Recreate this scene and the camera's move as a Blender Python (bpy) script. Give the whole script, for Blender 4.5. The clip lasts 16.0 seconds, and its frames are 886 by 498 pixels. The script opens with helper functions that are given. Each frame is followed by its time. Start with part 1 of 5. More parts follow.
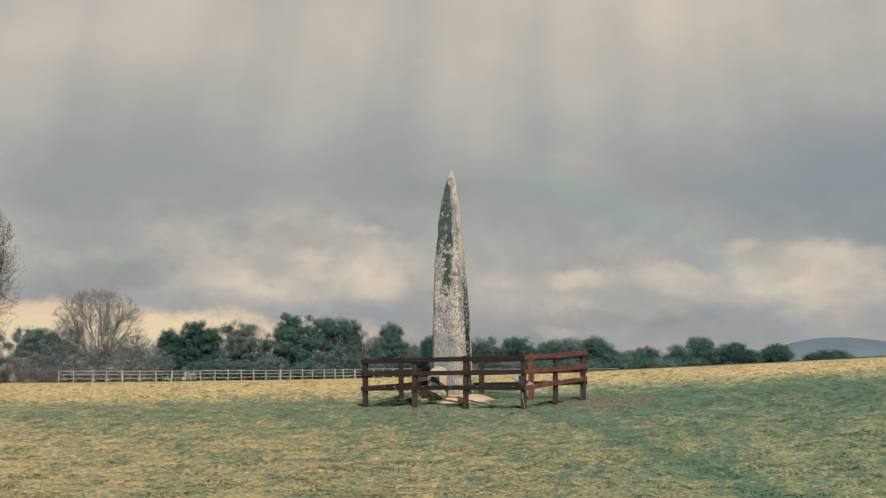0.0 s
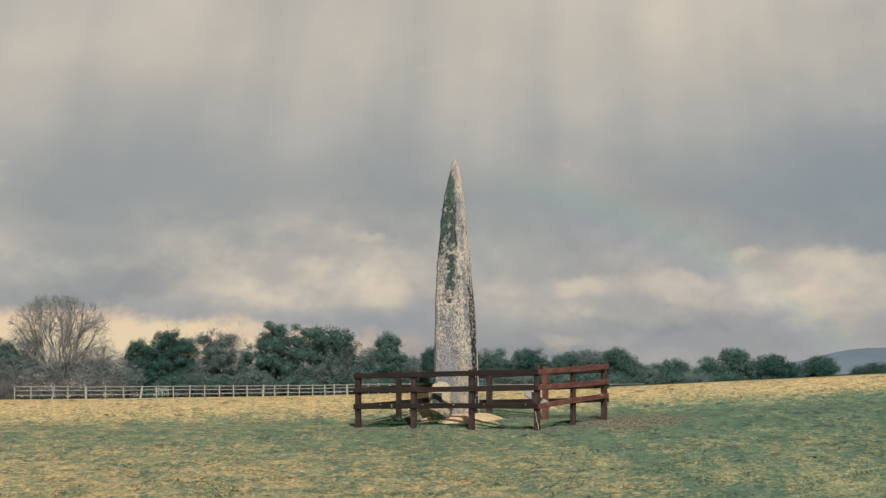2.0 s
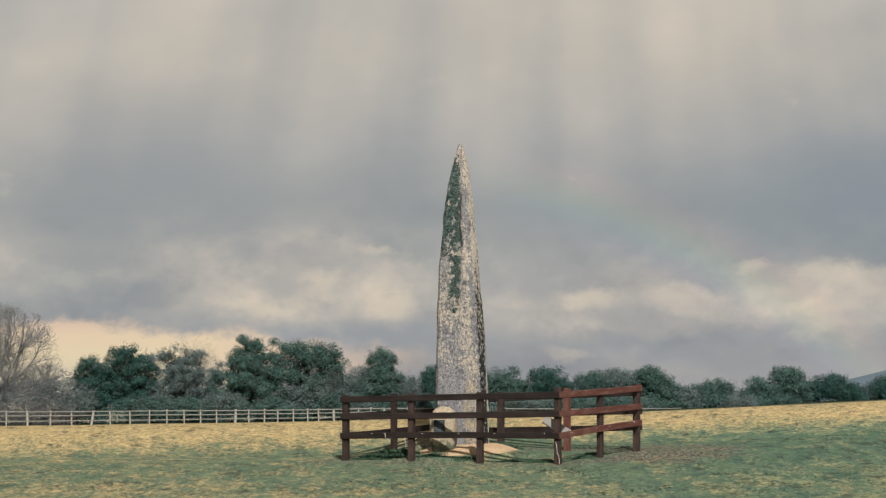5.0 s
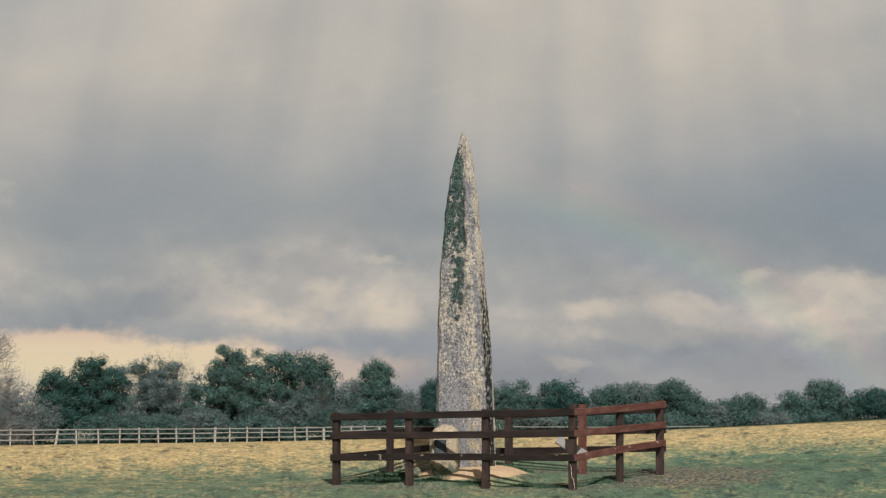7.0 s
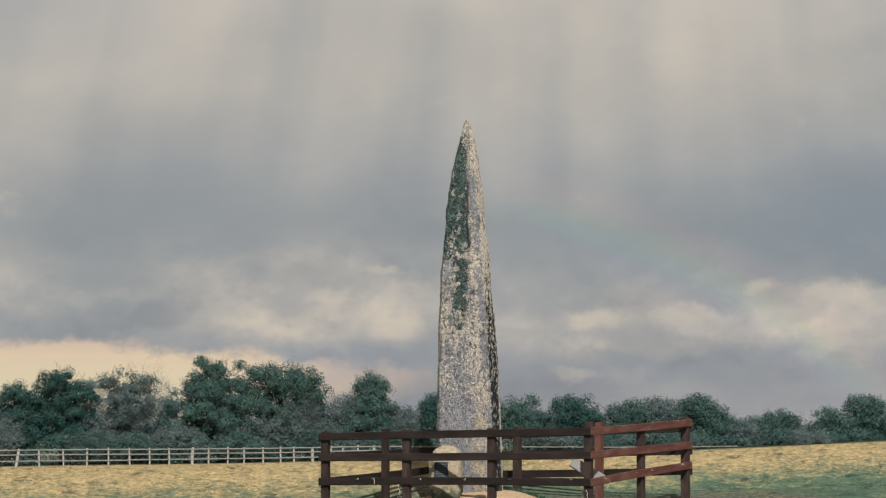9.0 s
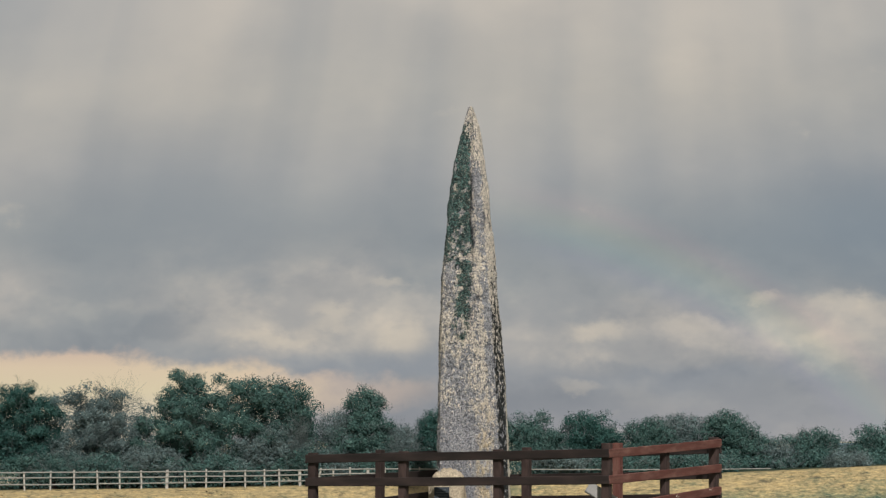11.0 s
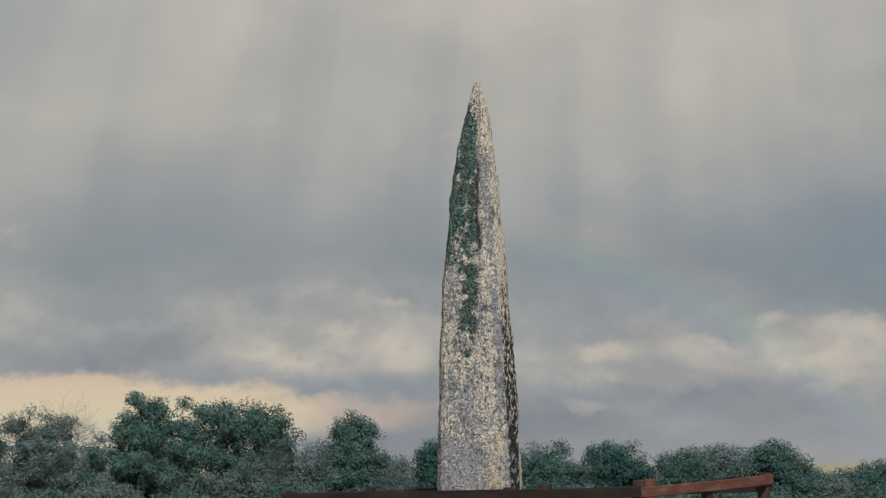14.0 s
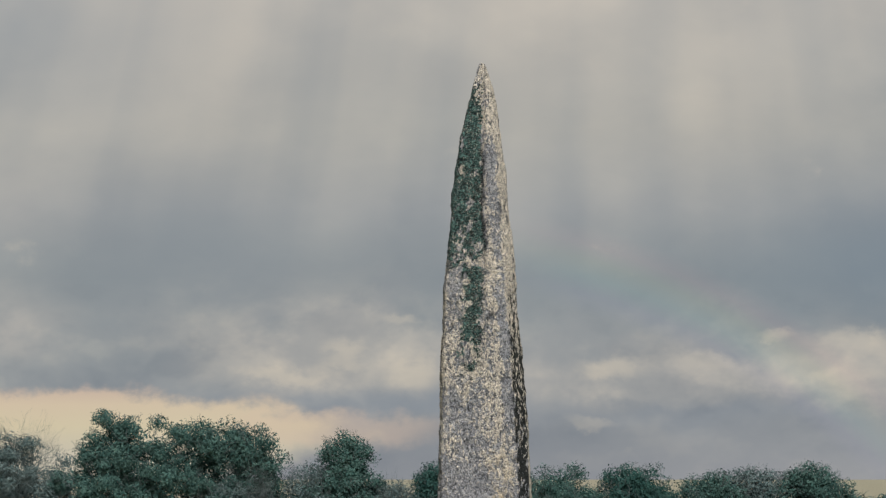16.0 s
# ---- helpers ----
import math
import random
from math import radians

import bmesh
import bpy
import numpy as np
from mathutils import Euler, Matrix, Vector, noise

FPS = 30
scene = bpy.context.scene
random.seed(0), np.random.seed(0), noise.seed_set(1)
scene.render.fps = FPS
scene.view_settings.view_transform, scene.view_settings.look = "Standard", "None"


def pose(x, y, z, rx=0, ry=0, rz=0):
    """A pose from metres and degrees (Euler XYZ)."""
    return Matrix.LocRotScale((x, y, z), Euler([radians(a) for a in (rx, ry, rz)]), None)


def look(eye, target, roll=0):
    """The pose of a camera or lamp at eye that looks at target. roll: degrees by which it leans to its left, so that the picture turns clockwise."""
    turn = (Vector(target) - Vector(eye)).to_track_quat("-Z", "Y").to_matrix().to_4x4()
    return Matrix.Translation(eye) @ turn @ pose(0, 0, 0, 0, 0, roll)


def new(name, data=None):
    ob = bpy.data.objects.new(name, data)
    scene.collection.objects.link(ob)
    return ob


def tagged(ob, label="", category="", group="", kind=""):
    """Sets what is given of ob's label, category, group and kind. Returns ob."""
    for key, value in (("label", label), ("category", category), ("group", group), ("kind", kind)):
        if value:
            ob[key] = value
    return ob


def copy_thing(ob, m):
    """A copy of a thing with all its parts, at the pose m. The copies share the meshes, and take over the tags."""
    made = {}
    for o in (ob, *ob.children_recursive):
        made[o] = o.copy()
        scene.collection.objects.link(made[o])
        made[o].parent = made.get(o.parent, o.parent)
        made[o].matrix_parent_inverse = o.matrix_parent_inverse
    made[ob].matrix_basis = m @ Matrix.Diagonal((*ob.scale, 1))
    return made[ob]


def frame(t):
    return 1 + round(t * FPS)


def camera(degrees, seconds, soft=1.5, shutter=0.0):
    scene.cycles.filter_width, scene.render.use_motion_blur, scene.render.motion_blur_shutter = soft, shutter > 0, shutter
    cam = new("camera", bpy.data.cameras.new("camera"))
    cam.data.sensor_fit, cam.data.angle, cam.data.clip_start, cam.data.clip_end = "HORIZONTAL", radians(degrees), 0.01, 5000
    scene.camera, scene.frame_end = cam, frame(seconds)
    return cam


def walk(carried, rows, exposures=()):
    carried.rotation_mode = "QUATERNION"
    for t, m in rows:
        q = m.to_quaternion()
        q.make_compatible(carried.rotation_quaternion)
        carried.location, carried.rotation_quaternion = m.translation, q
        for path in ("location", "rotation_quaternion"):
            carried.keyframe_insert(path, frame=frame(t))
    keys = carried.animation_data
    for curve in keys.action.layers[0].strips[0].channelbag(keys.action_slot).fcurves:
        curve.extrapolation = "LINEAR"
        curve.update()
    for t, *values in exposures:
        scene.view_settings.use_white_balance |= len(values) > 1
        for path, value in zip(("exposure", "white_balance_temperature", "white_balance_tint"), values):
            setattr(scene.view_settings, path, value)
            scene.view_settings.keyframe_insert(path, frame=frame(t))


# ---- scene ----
# One long lens of 10.2 degrees; the camera comes straight up the field towards the standing stone.
LENS = 10.183
cam = camera(LENS, 16.0, soft=1.35)
PATH = [
    (0.0, 0.000, -152.883, 0.416, 1.596, 0.109),
    (0.5, 0.000, -148.174, 0.489, 1.618, 0.122),
    (1.0, 0.000, -143.715, 0.559, 1.641, 0.134),
    (1.5, 0.000, -139.482, 0.626, 1.664, 0.145),
    (2.0, 0.000, -135.452, 0.689, 1.687, 0.157),
    (2.5, 0.000, -131.609, 0.750, 1.710, 0.168),
    (3.0, 0.000, -127.933, 0.809, 1.734, 0.179),
    (3.5, 0.000, -124.409, 0.865, 1.758, 0.190),
    (4.0, 0.000, -121.024, 0.919, 1.782, 0.201),
    (6.5, 0.000, -105.790, 1.165, 1.913, 0.253),
    (7.0, 0.000, -103.020, 1.210, 1.941, 0.264),
    (7.5, 0.000, -100.324, 1.254, 1.970, 0.274),
    (8.0, 0.000, -97.699, 1.297, 1.999, 0.285),
    (8.5, 0.000, -95.140, 1.339, 2.030, 0.296),
    (9.0, 0.000, -92.643, 1.380, 2.061, 0.307),
    (11.5, 0.000, -80.974, 1.572, 2.234, 0.365),
    (12.0, 0.000, -78.789, 1.608, 2.272, 0.378),
    (12.5, 0.000, -76.650, 1.644, 2.311, 0.391),
    (13.0, 0.000, -74.557, 1.678, 2.352, 0.404),
    (13.5, 0.000, -72.509, 1.712, 2.394, 0.418),
    (14.0, 0.000, -70.506, 1.746, 2.437, 0.432),
    (14.5, 0.000, -68.547, 1.778, 2.483, 0.447),
    (15.0, 0.000, -66.633, 1.810, 2.529, 0.462),
    (15.5, 0.000, -64.763, 1.841, 2.577, 0.478),
    (16.0, 0.000, -62.938, 1.871, 2.627, 0.495),
]
EXPOSURE = 0.0
walk(cam, [(t, pose(x, y, z, 90 + tilt, 0, turn)) for t, x, y, z, tilt, turn in PATH],
     [(0.0, EXPOSURE + 0.10, 6660, 11), (8.0, EXPOSURE, 6440, 12), (16.0, EXPOSURE - 0.16, 6200, 10)])

# ---- small helpers -------------------------------------------------------
TAU = 2 * math.pi


def mesh_ob(name, verts, faces, material, parent=None, smooth=False):
    me = bpy.data.meshes.new(name)
    me.from_pydata(verts, [], faces)
    if smooth:
        me.polygons.foreach_set("use_smooth", [True] * len(me.polygons))
    me.materials.append(material)
    me.update()
    ob = new(name, me)
    ob.parent = parent
    return ob


def part(name, bm, material, parent, label="", smooth=False):
    me = bpy.data.meshes.new(name)
    for f in bm.faces:
        f.smooth = smooth
    bm.to_mesh(me)
    bm.free()
    me.materials.append(material)
    ob = new(name, me)
    ob.parent = parent
    if label:
        tagged(ob, label)
    return ob


def board(length, height, thick, bevel=0.006, cuts=6, bow=0.01, seed=0):
    """A sawn board along x from 0, with worn edges and a slight bow."""
    rnd = random.Random(seed)
    bm = bmesh.new()
    bmesh.ops.create_cube(bm, size=1.0)
    bmesh.ops.scale(bm, vec=(length, thick, height), verts=bm.verts)
    bmesh.ops.translate(bm, vec=(length / 2, 0, 0), verts=bm.verts)
    long_edges = [e for e in bm.edges if abs(e.verts[0].co.x - e.verts[1].co.x) > length * 0.5]
    bmesh.ops.subdivide_edges(bm, edges=long_edges, cuts=cuts, use_grid_fill=True)
    sharp = [e for e in bm.edges if e.is_manifold and e.calc_face_angle(0) > 0.5]
    bmesh.ops.bevel(bm, geom=sharp, offset=bevel, segments=1, affect="EDGES")
    a, b = rnd.uniform(-bow, bow), rnd.uniform(-bow, bow)
    for v in bm.verts:
        k = v.co.x / length
        s = math.sin(math.pi * k)
        v.co.z += a * s + 0.002 * noise.noise((v.co.x * 3, seed, 0))
        v.co.y += b * s * 0.6 + 0.003 * noise.noise((v.co.x * 3, seed, 9))
    return bm


def smooth01(a, b, v):
    k = min(1.0, max(0.0, (v - a) / (b - a)))
    return k * k * (3 - 2 * k)


def lie(x, y):
    """The lie of the land: out of a shallow dip the field climbs past the stone to a brow, then levels out to the plain."""
    across = 0.0300 * x + 0.0010 * x * x if x > 0 else 0.0268 * x + 0.0008 * x * x
    wide = max(0.0, abs(x) - 15.0)
    across = (0.0300 * 15 + 0.225 if x > 0 else -0.0268 * 15 + 0.18) * math.exp(-wide / 60.0) if wide else across
    across *= 1.0 - 0.85 * smooth01(18.0, 46.0, -y)
    if y < 0:
        u_ = min(1.0, max(0.0, (153.0 + y) / 113.0))
        up, floor_ = 0.066 * y, -1.28 - 1.05 * u_ ** 1.6
        along = max(up, floor_) + 0.10 * math.log(1 + math.exp(-abs(up - floor_) / 0.10))
    else:
        along = 0.066 * (y if y < 5 else 5 + 1.5 * (1 - math.exp(-(y - 5) / 1.5)))
    brow = 0.51 * smooth01(1.8, 6.2, y)
    z = (-0.10 + across + along + brow) * (1.0 - smooth01(14.0, 90.0, y))
    z += 0.20 * (1.0 - smooth01(0.7, 2.0, math.hypot(x, y)))
    far = max(abs(x), y, -y)
    return z + 0.02 * noise.noise((x * 0.35, y * 0.35, 3.1)) * (1.0 - smooth01(30, 60, far))


# ---- node helpers --------------------------------------------------------
class Net:
    def __init__(self, tree):
        self.tree = tree

    def node(self, kind, **sets):
        n = self.tree.nodes.new(kind)
        for key, value in sets.items():
            if key == "operation":
                n.operation = value
            elif key == "blend_type":
                n.blend_type = value
            elif key == "data_type":
                n.data_type = value
            elif key == "feature":
                n.feature = value
        return n

    def put(self, socket, value):
        if isinstance(value, bpy.types.NodeSocket):
            self.tree.links.new(value, socket)
        elif isinstance(value, (tuple, list)) and len(value) == 3 and socket.type == "RGBA":
            socket.default_value = (*value, 1)
        else:
            socket.default_value = value

    def math(self, op, a, b=0.0, c=None, clamp=False):
        n = self.node("ShaderNodeMath", operation=op)
        n.use_clamp = clamp
        self.put(n.inputs[0], a)
        self.put(n.inputs[1], b)
        if c is not None:
            self.put(n.inputs[2], c)
        return n.outputs[0]

    def ramp(self, fac, stops, ease=False):
        n = self.node("ShaderNodeValToRGB")
        el = n.color_ramp.elements
        n.color_ramp.interpolation = "EASE" if ease else "LINEAR"
        while len(el) < len(stops):
            el.new(0.5)
        for e, (p, c) in zip(el, stops):
            e.position = p
            e.color = (c, c, c, 1) if isinstance(c, (int, float)) else (*c, 1)
        self.put(n.inputs[0], fac)
        return n.outputs[0]

    def mix(self, fac, a, b, blend="MIX"):
        n = self.node("ShaderNodeMix", data_type="RGBA", blend_type=blend)
        self.put(n.inputs[0], fac)
        self.put(n.inputs[6], a)
        self.put(n.inputs[7], b)
        return n.outputs[2]

    def noise(self, vec, scale, detail=4.0, rough=0.55, distortion=0.0):
        n = self.node("ShaderNodeTexNoise")
        self.put(n.inputs["Vector"], vec)
        self.put(n.inputs["Scale"], scale)
        n.inputs["Detail"].default_value = detail
        n.inputs["Roughness"].default_value = rough
        n.inputs["Distortion"].default_value = distortion
        return n.outputs["Fac"]

    def scaled(self, vec, x, y, z):
        n = self.node("ShaderNodeMapping")
        self.put(n.inputs["Vector"], vec)
        n.inputs["Scale"].default_value = (x, y, z)
        return n.outputs[0]

    def split(self, vec):
        n = self.node("ShaderNodeSeparateXYZ")
        self.put(n.inputs[0], vec)
        return n.outputs

    def join(self, x, y, z):
        n = self.node("ShaderNodeCombineXYZ")
        for s, v in zip(n.inputs, (x, y, z)):
            self.put(s, v)
        return n.outputs[0]

    def object_coords(self):
        return self.node("ShaderNodeTexCoord").outputs["Object"]

    def place(self):
        return self.node("ShaderNodeNewGeometry").outputs["Position"]

    def island(self):
        return self.node("ShaderNodeNewGeometry").outputs["Random Per Island"]

    def one(self):
        return self.node("ShaderNodeObjectInfo").outputs["Random"]

    def bump(self, height, strength, distance):
        n = self.node("ShaderNodeBump")
        n.inputs["Strength"].default_value = strength
        n.inputs["Distance"].default_value = distance
        self.put(n.inputs["Height"], height)
        return n.outputs[0]


def material(name, build, rough=0.8, spec=0.3):
    m = bpy.data.materials.new(name)
    m.use_nodes = True
    net = Net(m.node_tree)
    shader = m.node_tree.nodes["Principled BSDF"]
    shader.inputs["Roughness"].default_value = rough
    shader.inputs["Specular IOR Level"].default_value = spec
    colour, normal, roughness = build(net)
    net.put(shader.inputs["Base Color"], colour)
    if normal is not None:
        net.put(shader.inputs["Normal"], normal)
    if roughness is not None:
        net.put(shader.inputs["Roughness"], roughness)
    return m


# ---- sky and sun ---------------------------------------------------------
SUN_AZIMUTH, SUN_HEIGHT = -82.0, 41.0   # degrees: from +x, and above the horizon
sun_way = Vector((math.cos(radians(SUN_AZIMUTH)) * math.cos(radians(SUN_HEIGHT)),
                  math.sin(radians(SUN_AZIMUTH)) * math.cos(radians(SUN_HEIGHT)), math.sin(radians(SUN_HEIGHT))))
sun = new("sun", bpy.data.lights.new("sun", "SUN"))
sun.data.energy, sun.data.angle, sun.data.color = 4.6, radians(0.53), (1.0, 0.94, 0.85)
sun.matrix_world = look(sun_way * 50, (0, 0, 0))

world = bpy.data.worlds.new("world")
scene.world = world
world.use_nodes = True
w = Net(world.node_tree)
sky = w.node("ShaderNodeTexSky")
sky.sky_type = "NISHITA"
sky.sun_disc = False
sky.sun_elevation = radians(SUN_HEIGHT)
sky.sun_rotation = radians(90 - SUN_AZIMUTH)
way = w.node("ShaderNodeTexCoord").outputs["Generated"]
dx, dy, dz = w.split(way)
ahead = w.math("MAXIMUM", w.math("ABSOLUTE", dy), 0.12)
rise = w.math("DIVIDE", dz, ahead)
u = w.math("MULTIPLY_ADD", w.math("DIVIDE", dx, ahead), 4.0, 0.0152)   # sideways and upward, in units of the cloud's size
v = w.math("MAXIMUM", w.math("MULTIPLY_ADD", rise, 4.0, -0.0085), -0.05)
uv = w.join(u, v, w.math("MULTIPLY", dy, 0.2))
warp = w.noise(w.scaled(uv, 9, 14, 1), 1.0, 3)
wob = w.math("MULTIPLY_ADD", warp, 0.06, -0.03)
vw = w.math("ADD", v, wob)


curdle = w.math("MULTIPLY_ADD", w.noise(w.scaled(uv, 34, 46, 1), 1.0, 4, 0.6), 0.030, -0.015)


def blob(cx, cy, rx, ry, crisp=False):
    """A soft bank of cloud round one direction, 1 in its middle."""
    a = w.math("DIVIDE", w.math("SUBTRACT", w.math("ADD", u, curdle if crisp else wob), cx), rx)
    b = w.math("DIVIDE", w.math("SUBTRACT", w.math("ADD", v, curdle) if crisp else vw, cy), ry)
    r = w.math("ADD", w.math("MULTIPLY", a, a), w.math("MULTIPLY", b, b))
    return w.math("POWER", 2.718, w.math("MULTIPLY", r, -1.0))


# the shower cloud: slate at its foot, pale above, with slanting shafts of rain
height = w.math("DIVIDE", v, 0.40, clamp=True)
deck = w.ramp(height, [(0.0, (0.305, 0.31, 0.322)), (0.22, (0.268, 0.290, 0.303)), (0.38, (0.256, 0.281, 0.294)),
                       (0.52, (0.365, 0.36, 0.35)), (0.68, (0.46, 0.43, 0.38)), (1.0, (0.52, 0.475, 0.415))])
slant = w.math("MULTIPLY_ADD", v, w.math("MULTIPLY_ADD", u, 0.9, -0.10), u)
soft = w.noise(w.join(w.math("MULTIPLY", slant, 5.0), w.math("MULTIPLY", v, 2.2), 0.3), 1.0, 2, 0.4)
fine_shaft = w.noise(w.join(w.math("MULTIPLY", slant, 17.0), w.math("MULTIPLY", v, 2.0), 0.9), 1.0, 2, 0.4, 0.15)
shafts = w.math("ADD", w.math("MULTIPLY", soft, 0.68), w.math("MULTIPLY", fine_shaft, 0.32))
shafts = w.ramp(shafts, [(0.34, (0.87, 0.895, 0.93)), (0.66, (1.15, 1.115, 1.07))], ease=True)
shaft_gain = w.ramp(height, [(0.20, 0.0), (0.48, 1.0)])
deck = w.mix(shaft_gain, deck, w.mix(1.0, deck, shafts, "MULTIPLY"))
broad = w.noise(w.scaled(uv, 4.5, 7.0, 1), 1.0, 5, 0.5)
deck = w.mix(1.0, deck, w.ramp(broad, [(0.32, (0.87, 0.89, 0.92)), (0.68, (1.13, 1.11, 1.08))], ease=True), "MULTIPLY")
deck = w.mix(w.math("MULTIPLY", blob(-0.200, 0.155, 0.12, 0.055), 0.80), deck, (0.265, 0.285, 0.302))
deck = w.mix(w.math("MULTIPLY", blob(0.34, 0.155, 0.13, 0.06), 0.85), deck, (0.205, 0.245, 0.285))
# the band of sunlit cumulus under it: soft banks, brighter heads, a slate foot
billow = w.noise(w.scaled(uv, 12, 19, 1), 1.0, 5, 0.55, 0.0)
wisp = w.noise(w.scaled(uv, 28, 40, 1), 1.0, 5, 0.6, 0.0)
ragged = w.math("ADD", w.math("MULTIPLY_ADD", billow, 2.0, -1.0), w.math("MULTIPLY_ADD", wisp, 0.6, -0.3))
uneven = w.math("MULTIPLY_ADD", ragged, 1.5, 0.78, clamp=True)


def bank(cx, cy, rx, ry, gain, colour, rough=True):
    amount = w.math("MULTIPLY", blob(cx, cy, rx, ry), gain)
    return w.mix(w.math("MULTIPLY", amount, uneven) if rough else amount, deck, colour)


puff = w.ramp(w.noise(w.scaled(uv, 10, 15, 1), 1.0, 5, 0.55, 0.2), [(0.42, 0.0), (0.60, 1.0)], ease=True)
deck = bank(-0.110, 0.098, 0.130, 0.042, 0.95, w.mix(puff, (0.385, 0.37, 0.355), (0.520, 0.475, 0.415)))
deck = bank(0.200, 0.072, 0.150, 0.036, 1.0, w.mix(puff, (0.295, 0.300, 0.312), (0.385, 0.372, 0.358)))
deck = bank(0.150, 0.088, 0.050, 0.020, 0.5, (0.46, 0.425, 0.38))
deck = bank(0.290, 0.080, 0.060, 0.026, 0.5, (0.46, 0.425, 0.385))
deck = bank(0.060, 0.080, 0.050, 0.040, 0.50, (0.43, 0.41, 0.385))
deck = bank(-0.380, 0.110, 0.060, 0.030, 0.80, (0.50, 0.46, 0.41))
deck = bank(-0.075, 0.050, 0.120, 0.010, 0.80, (0.27, 0.295, 0.325), False)
deck = bank(0.180, 0.040, 0.150, 0.009, 0.60, (0.28, 0.30, 0.325), False)
# curdled heads of the western cumulus with the sun on them
for cx_, cy_, rx_, ry_, gain in ((-0.085, 0.090, 0.095, 0.040, 0.72), (0.150, 0.070, 0.100, 0.026, 0.50), (0.310, 0.080, 0.110, 0.036, 0.60)):
    body = w.math("ADD", blob(cx_, cy_, rx_, ry_, True), w.math("MULTIPLY", ragged, 0.34))
    deck = w.mix(w.math("MULTIPLY", w.ramp(body, [(0.28, 0.0), (0.72, 1.0)], ease=True), gain), deck, w.mix(puff, (0.410, 0.393, 0.366), (0.550, 0.500, 0.428)))
for cx_, cy_, rx_, ry_, gain in ((-0.098, 0.093, 0.020, 0.011, 0.75), (-0.045, 0.075, 0.026, 0.016, 1.0), (-0.053, 0.117, 0.020, 0.007, 0.5),
                                 (-0.140, 0.073, 0.045, 0.008, 0.8), (-0.100, 0.082, 0.025, 0.007, 0.6), (0.115, 0.078, 0.030, 0.012, 0.75),
                                 (0.100, 0.034, 0.022, 0.006, 0.4), (0.245, 0.104, 0.016, 0.008, 0.5), (0.320, 0.098, 0.045, 0.014, 0.6),
                                 (0.30, 0.074, 0.05, 0.008, 0.55), (0.19, 0.082, 0.035, 0.010, 0.5)):
    head = w.ramp(w.math("ADD", blob(cx_, cy_, rx_, ry_, True), w.math("MULTIPLY", ragged, 0.55)), [(0.16, 0.0), (1.05, 1.0)], ease=True)
    deck = w.mix(w.math("MULTIPLY", head, gain * 0.72), deck, (0.66, 0.575, 0.455))
deck = bank(-0.085, 0.056, 0.110, 0.009, 0.75, (0.275, 0.298, 0.325), False)
crest = w.math("ADD", w.math("MULTIPLY", blob(0.270, 0.078, 0.17, 0.028), 1.0), w.math("MULTIPLY", ragged, 0.95))
deck = w.mix(w.math("MULTIPLY", w.ramp(crest, [(0.48, 0.0), (0.95, 1.0)], ease=True), 0.46), deck, (0.54, 0.49, 0.425))
lifted = w.join(w.math("ADD", u, 0.003), w.math("ADD", v, 0.014), w.math("MULTIPLY", dy, 0.2))
fold = w.math("SUBTRACT", w.noise(w.scaled(uv, 11, 15, 1), 1.0, 4, 0.52, 0.1), w.noise(w.scaled(lifted, 11, 15, 1), 1.0, 4, 0.52, 0.1))
fold = w.ramp(w.math("MULTIPLY_ADD", fold, 2.3, 0.5, clamp=True), [(0.1, (0.84, 0.865, 0.90)), (0.5, (1.0, 1.0, 1.0)), (0.9, (1.22, 1.17, 1.10))], ease=True)
low = w.ramp(v, [(0.02, 0.6), (0.05, 1.0), (0.10, 1.0), (0.15, 0.25), (0.25, 0.0)])
deck = w.mix(low, deck, w.mix(1.0, deck, fold, "MULTIPLY"))
# the open strip over the western horizon
strip = w.math("ADD", blob(-0.36, 0.024, 0.25, 0.038, True), w.math("MULTIPLY", ragged, 0.16))
strip = w.ramp(strip, [(0.26, 0.0), (0.50, 1.0)], ease=True)
strip_tone = w.ramp(w.math("DIVIDE", v, 0.08, clamp=True), [(0.1, (0.70, 0.62, 0.46)), (0.40, (0.80, 0.665, 0.42)), (0.62, (0.80, 0.625, 0.415)), (0.85, (0.66, 0.47, 0.37))])
deck = w.mix(w.math("MULTIPLY", strip, 0.86), deck, strip_tone)
blush = w.ramp(w.math("ADD", blob(-0.115, 0.030, 0.110, 0.018, True), w.math("MULTIPLY", ragged, 0.20)), [(0.25, 0.0), (0.80, 1.0)], ease=True)
deck = w.mix(w.math("MULTIPLY", blush, 0.45), deck, (0.72, 0.535, 0.40))
# slate rain high in the west
deck = w.mix(w.math("MULTIPLY", blob(-0.33, 0.345, 0.14, 0.075), 0.50), deck, (0.31, 0.325, 0.335))
# a faint rainbow in the shower
bx, by = w.math("SUBTRACT", u, -0.06), w.math("SUBTRACT", v, -0.40)
off_axis = w.math("SQRT", w.math("ADD", w.math("MULTIPLY", bx, bx), w.math("MULTIPLY", by, by)))
bow = w.ramp(w.math("DIVIDE", w.math("SUBTRACT", off_axis, 0.545), 0.07, clamp=True),
             [(0.0, (0, 0, 0)), (0.22, (0.0, 0.0, 0.03)), (0.42, (0.0, 0.045, 0.03)), (0.60, (0.035, 0.045, 0.0)), (0.78, (0.06, 0.012, 0.008)), (1.0, (0, 0, 0))])
bow_side = w.ramp(u, [(0.02, 0.0), (0.10, 0.55), (0.30, 0.55), (0.45, 0.0)])
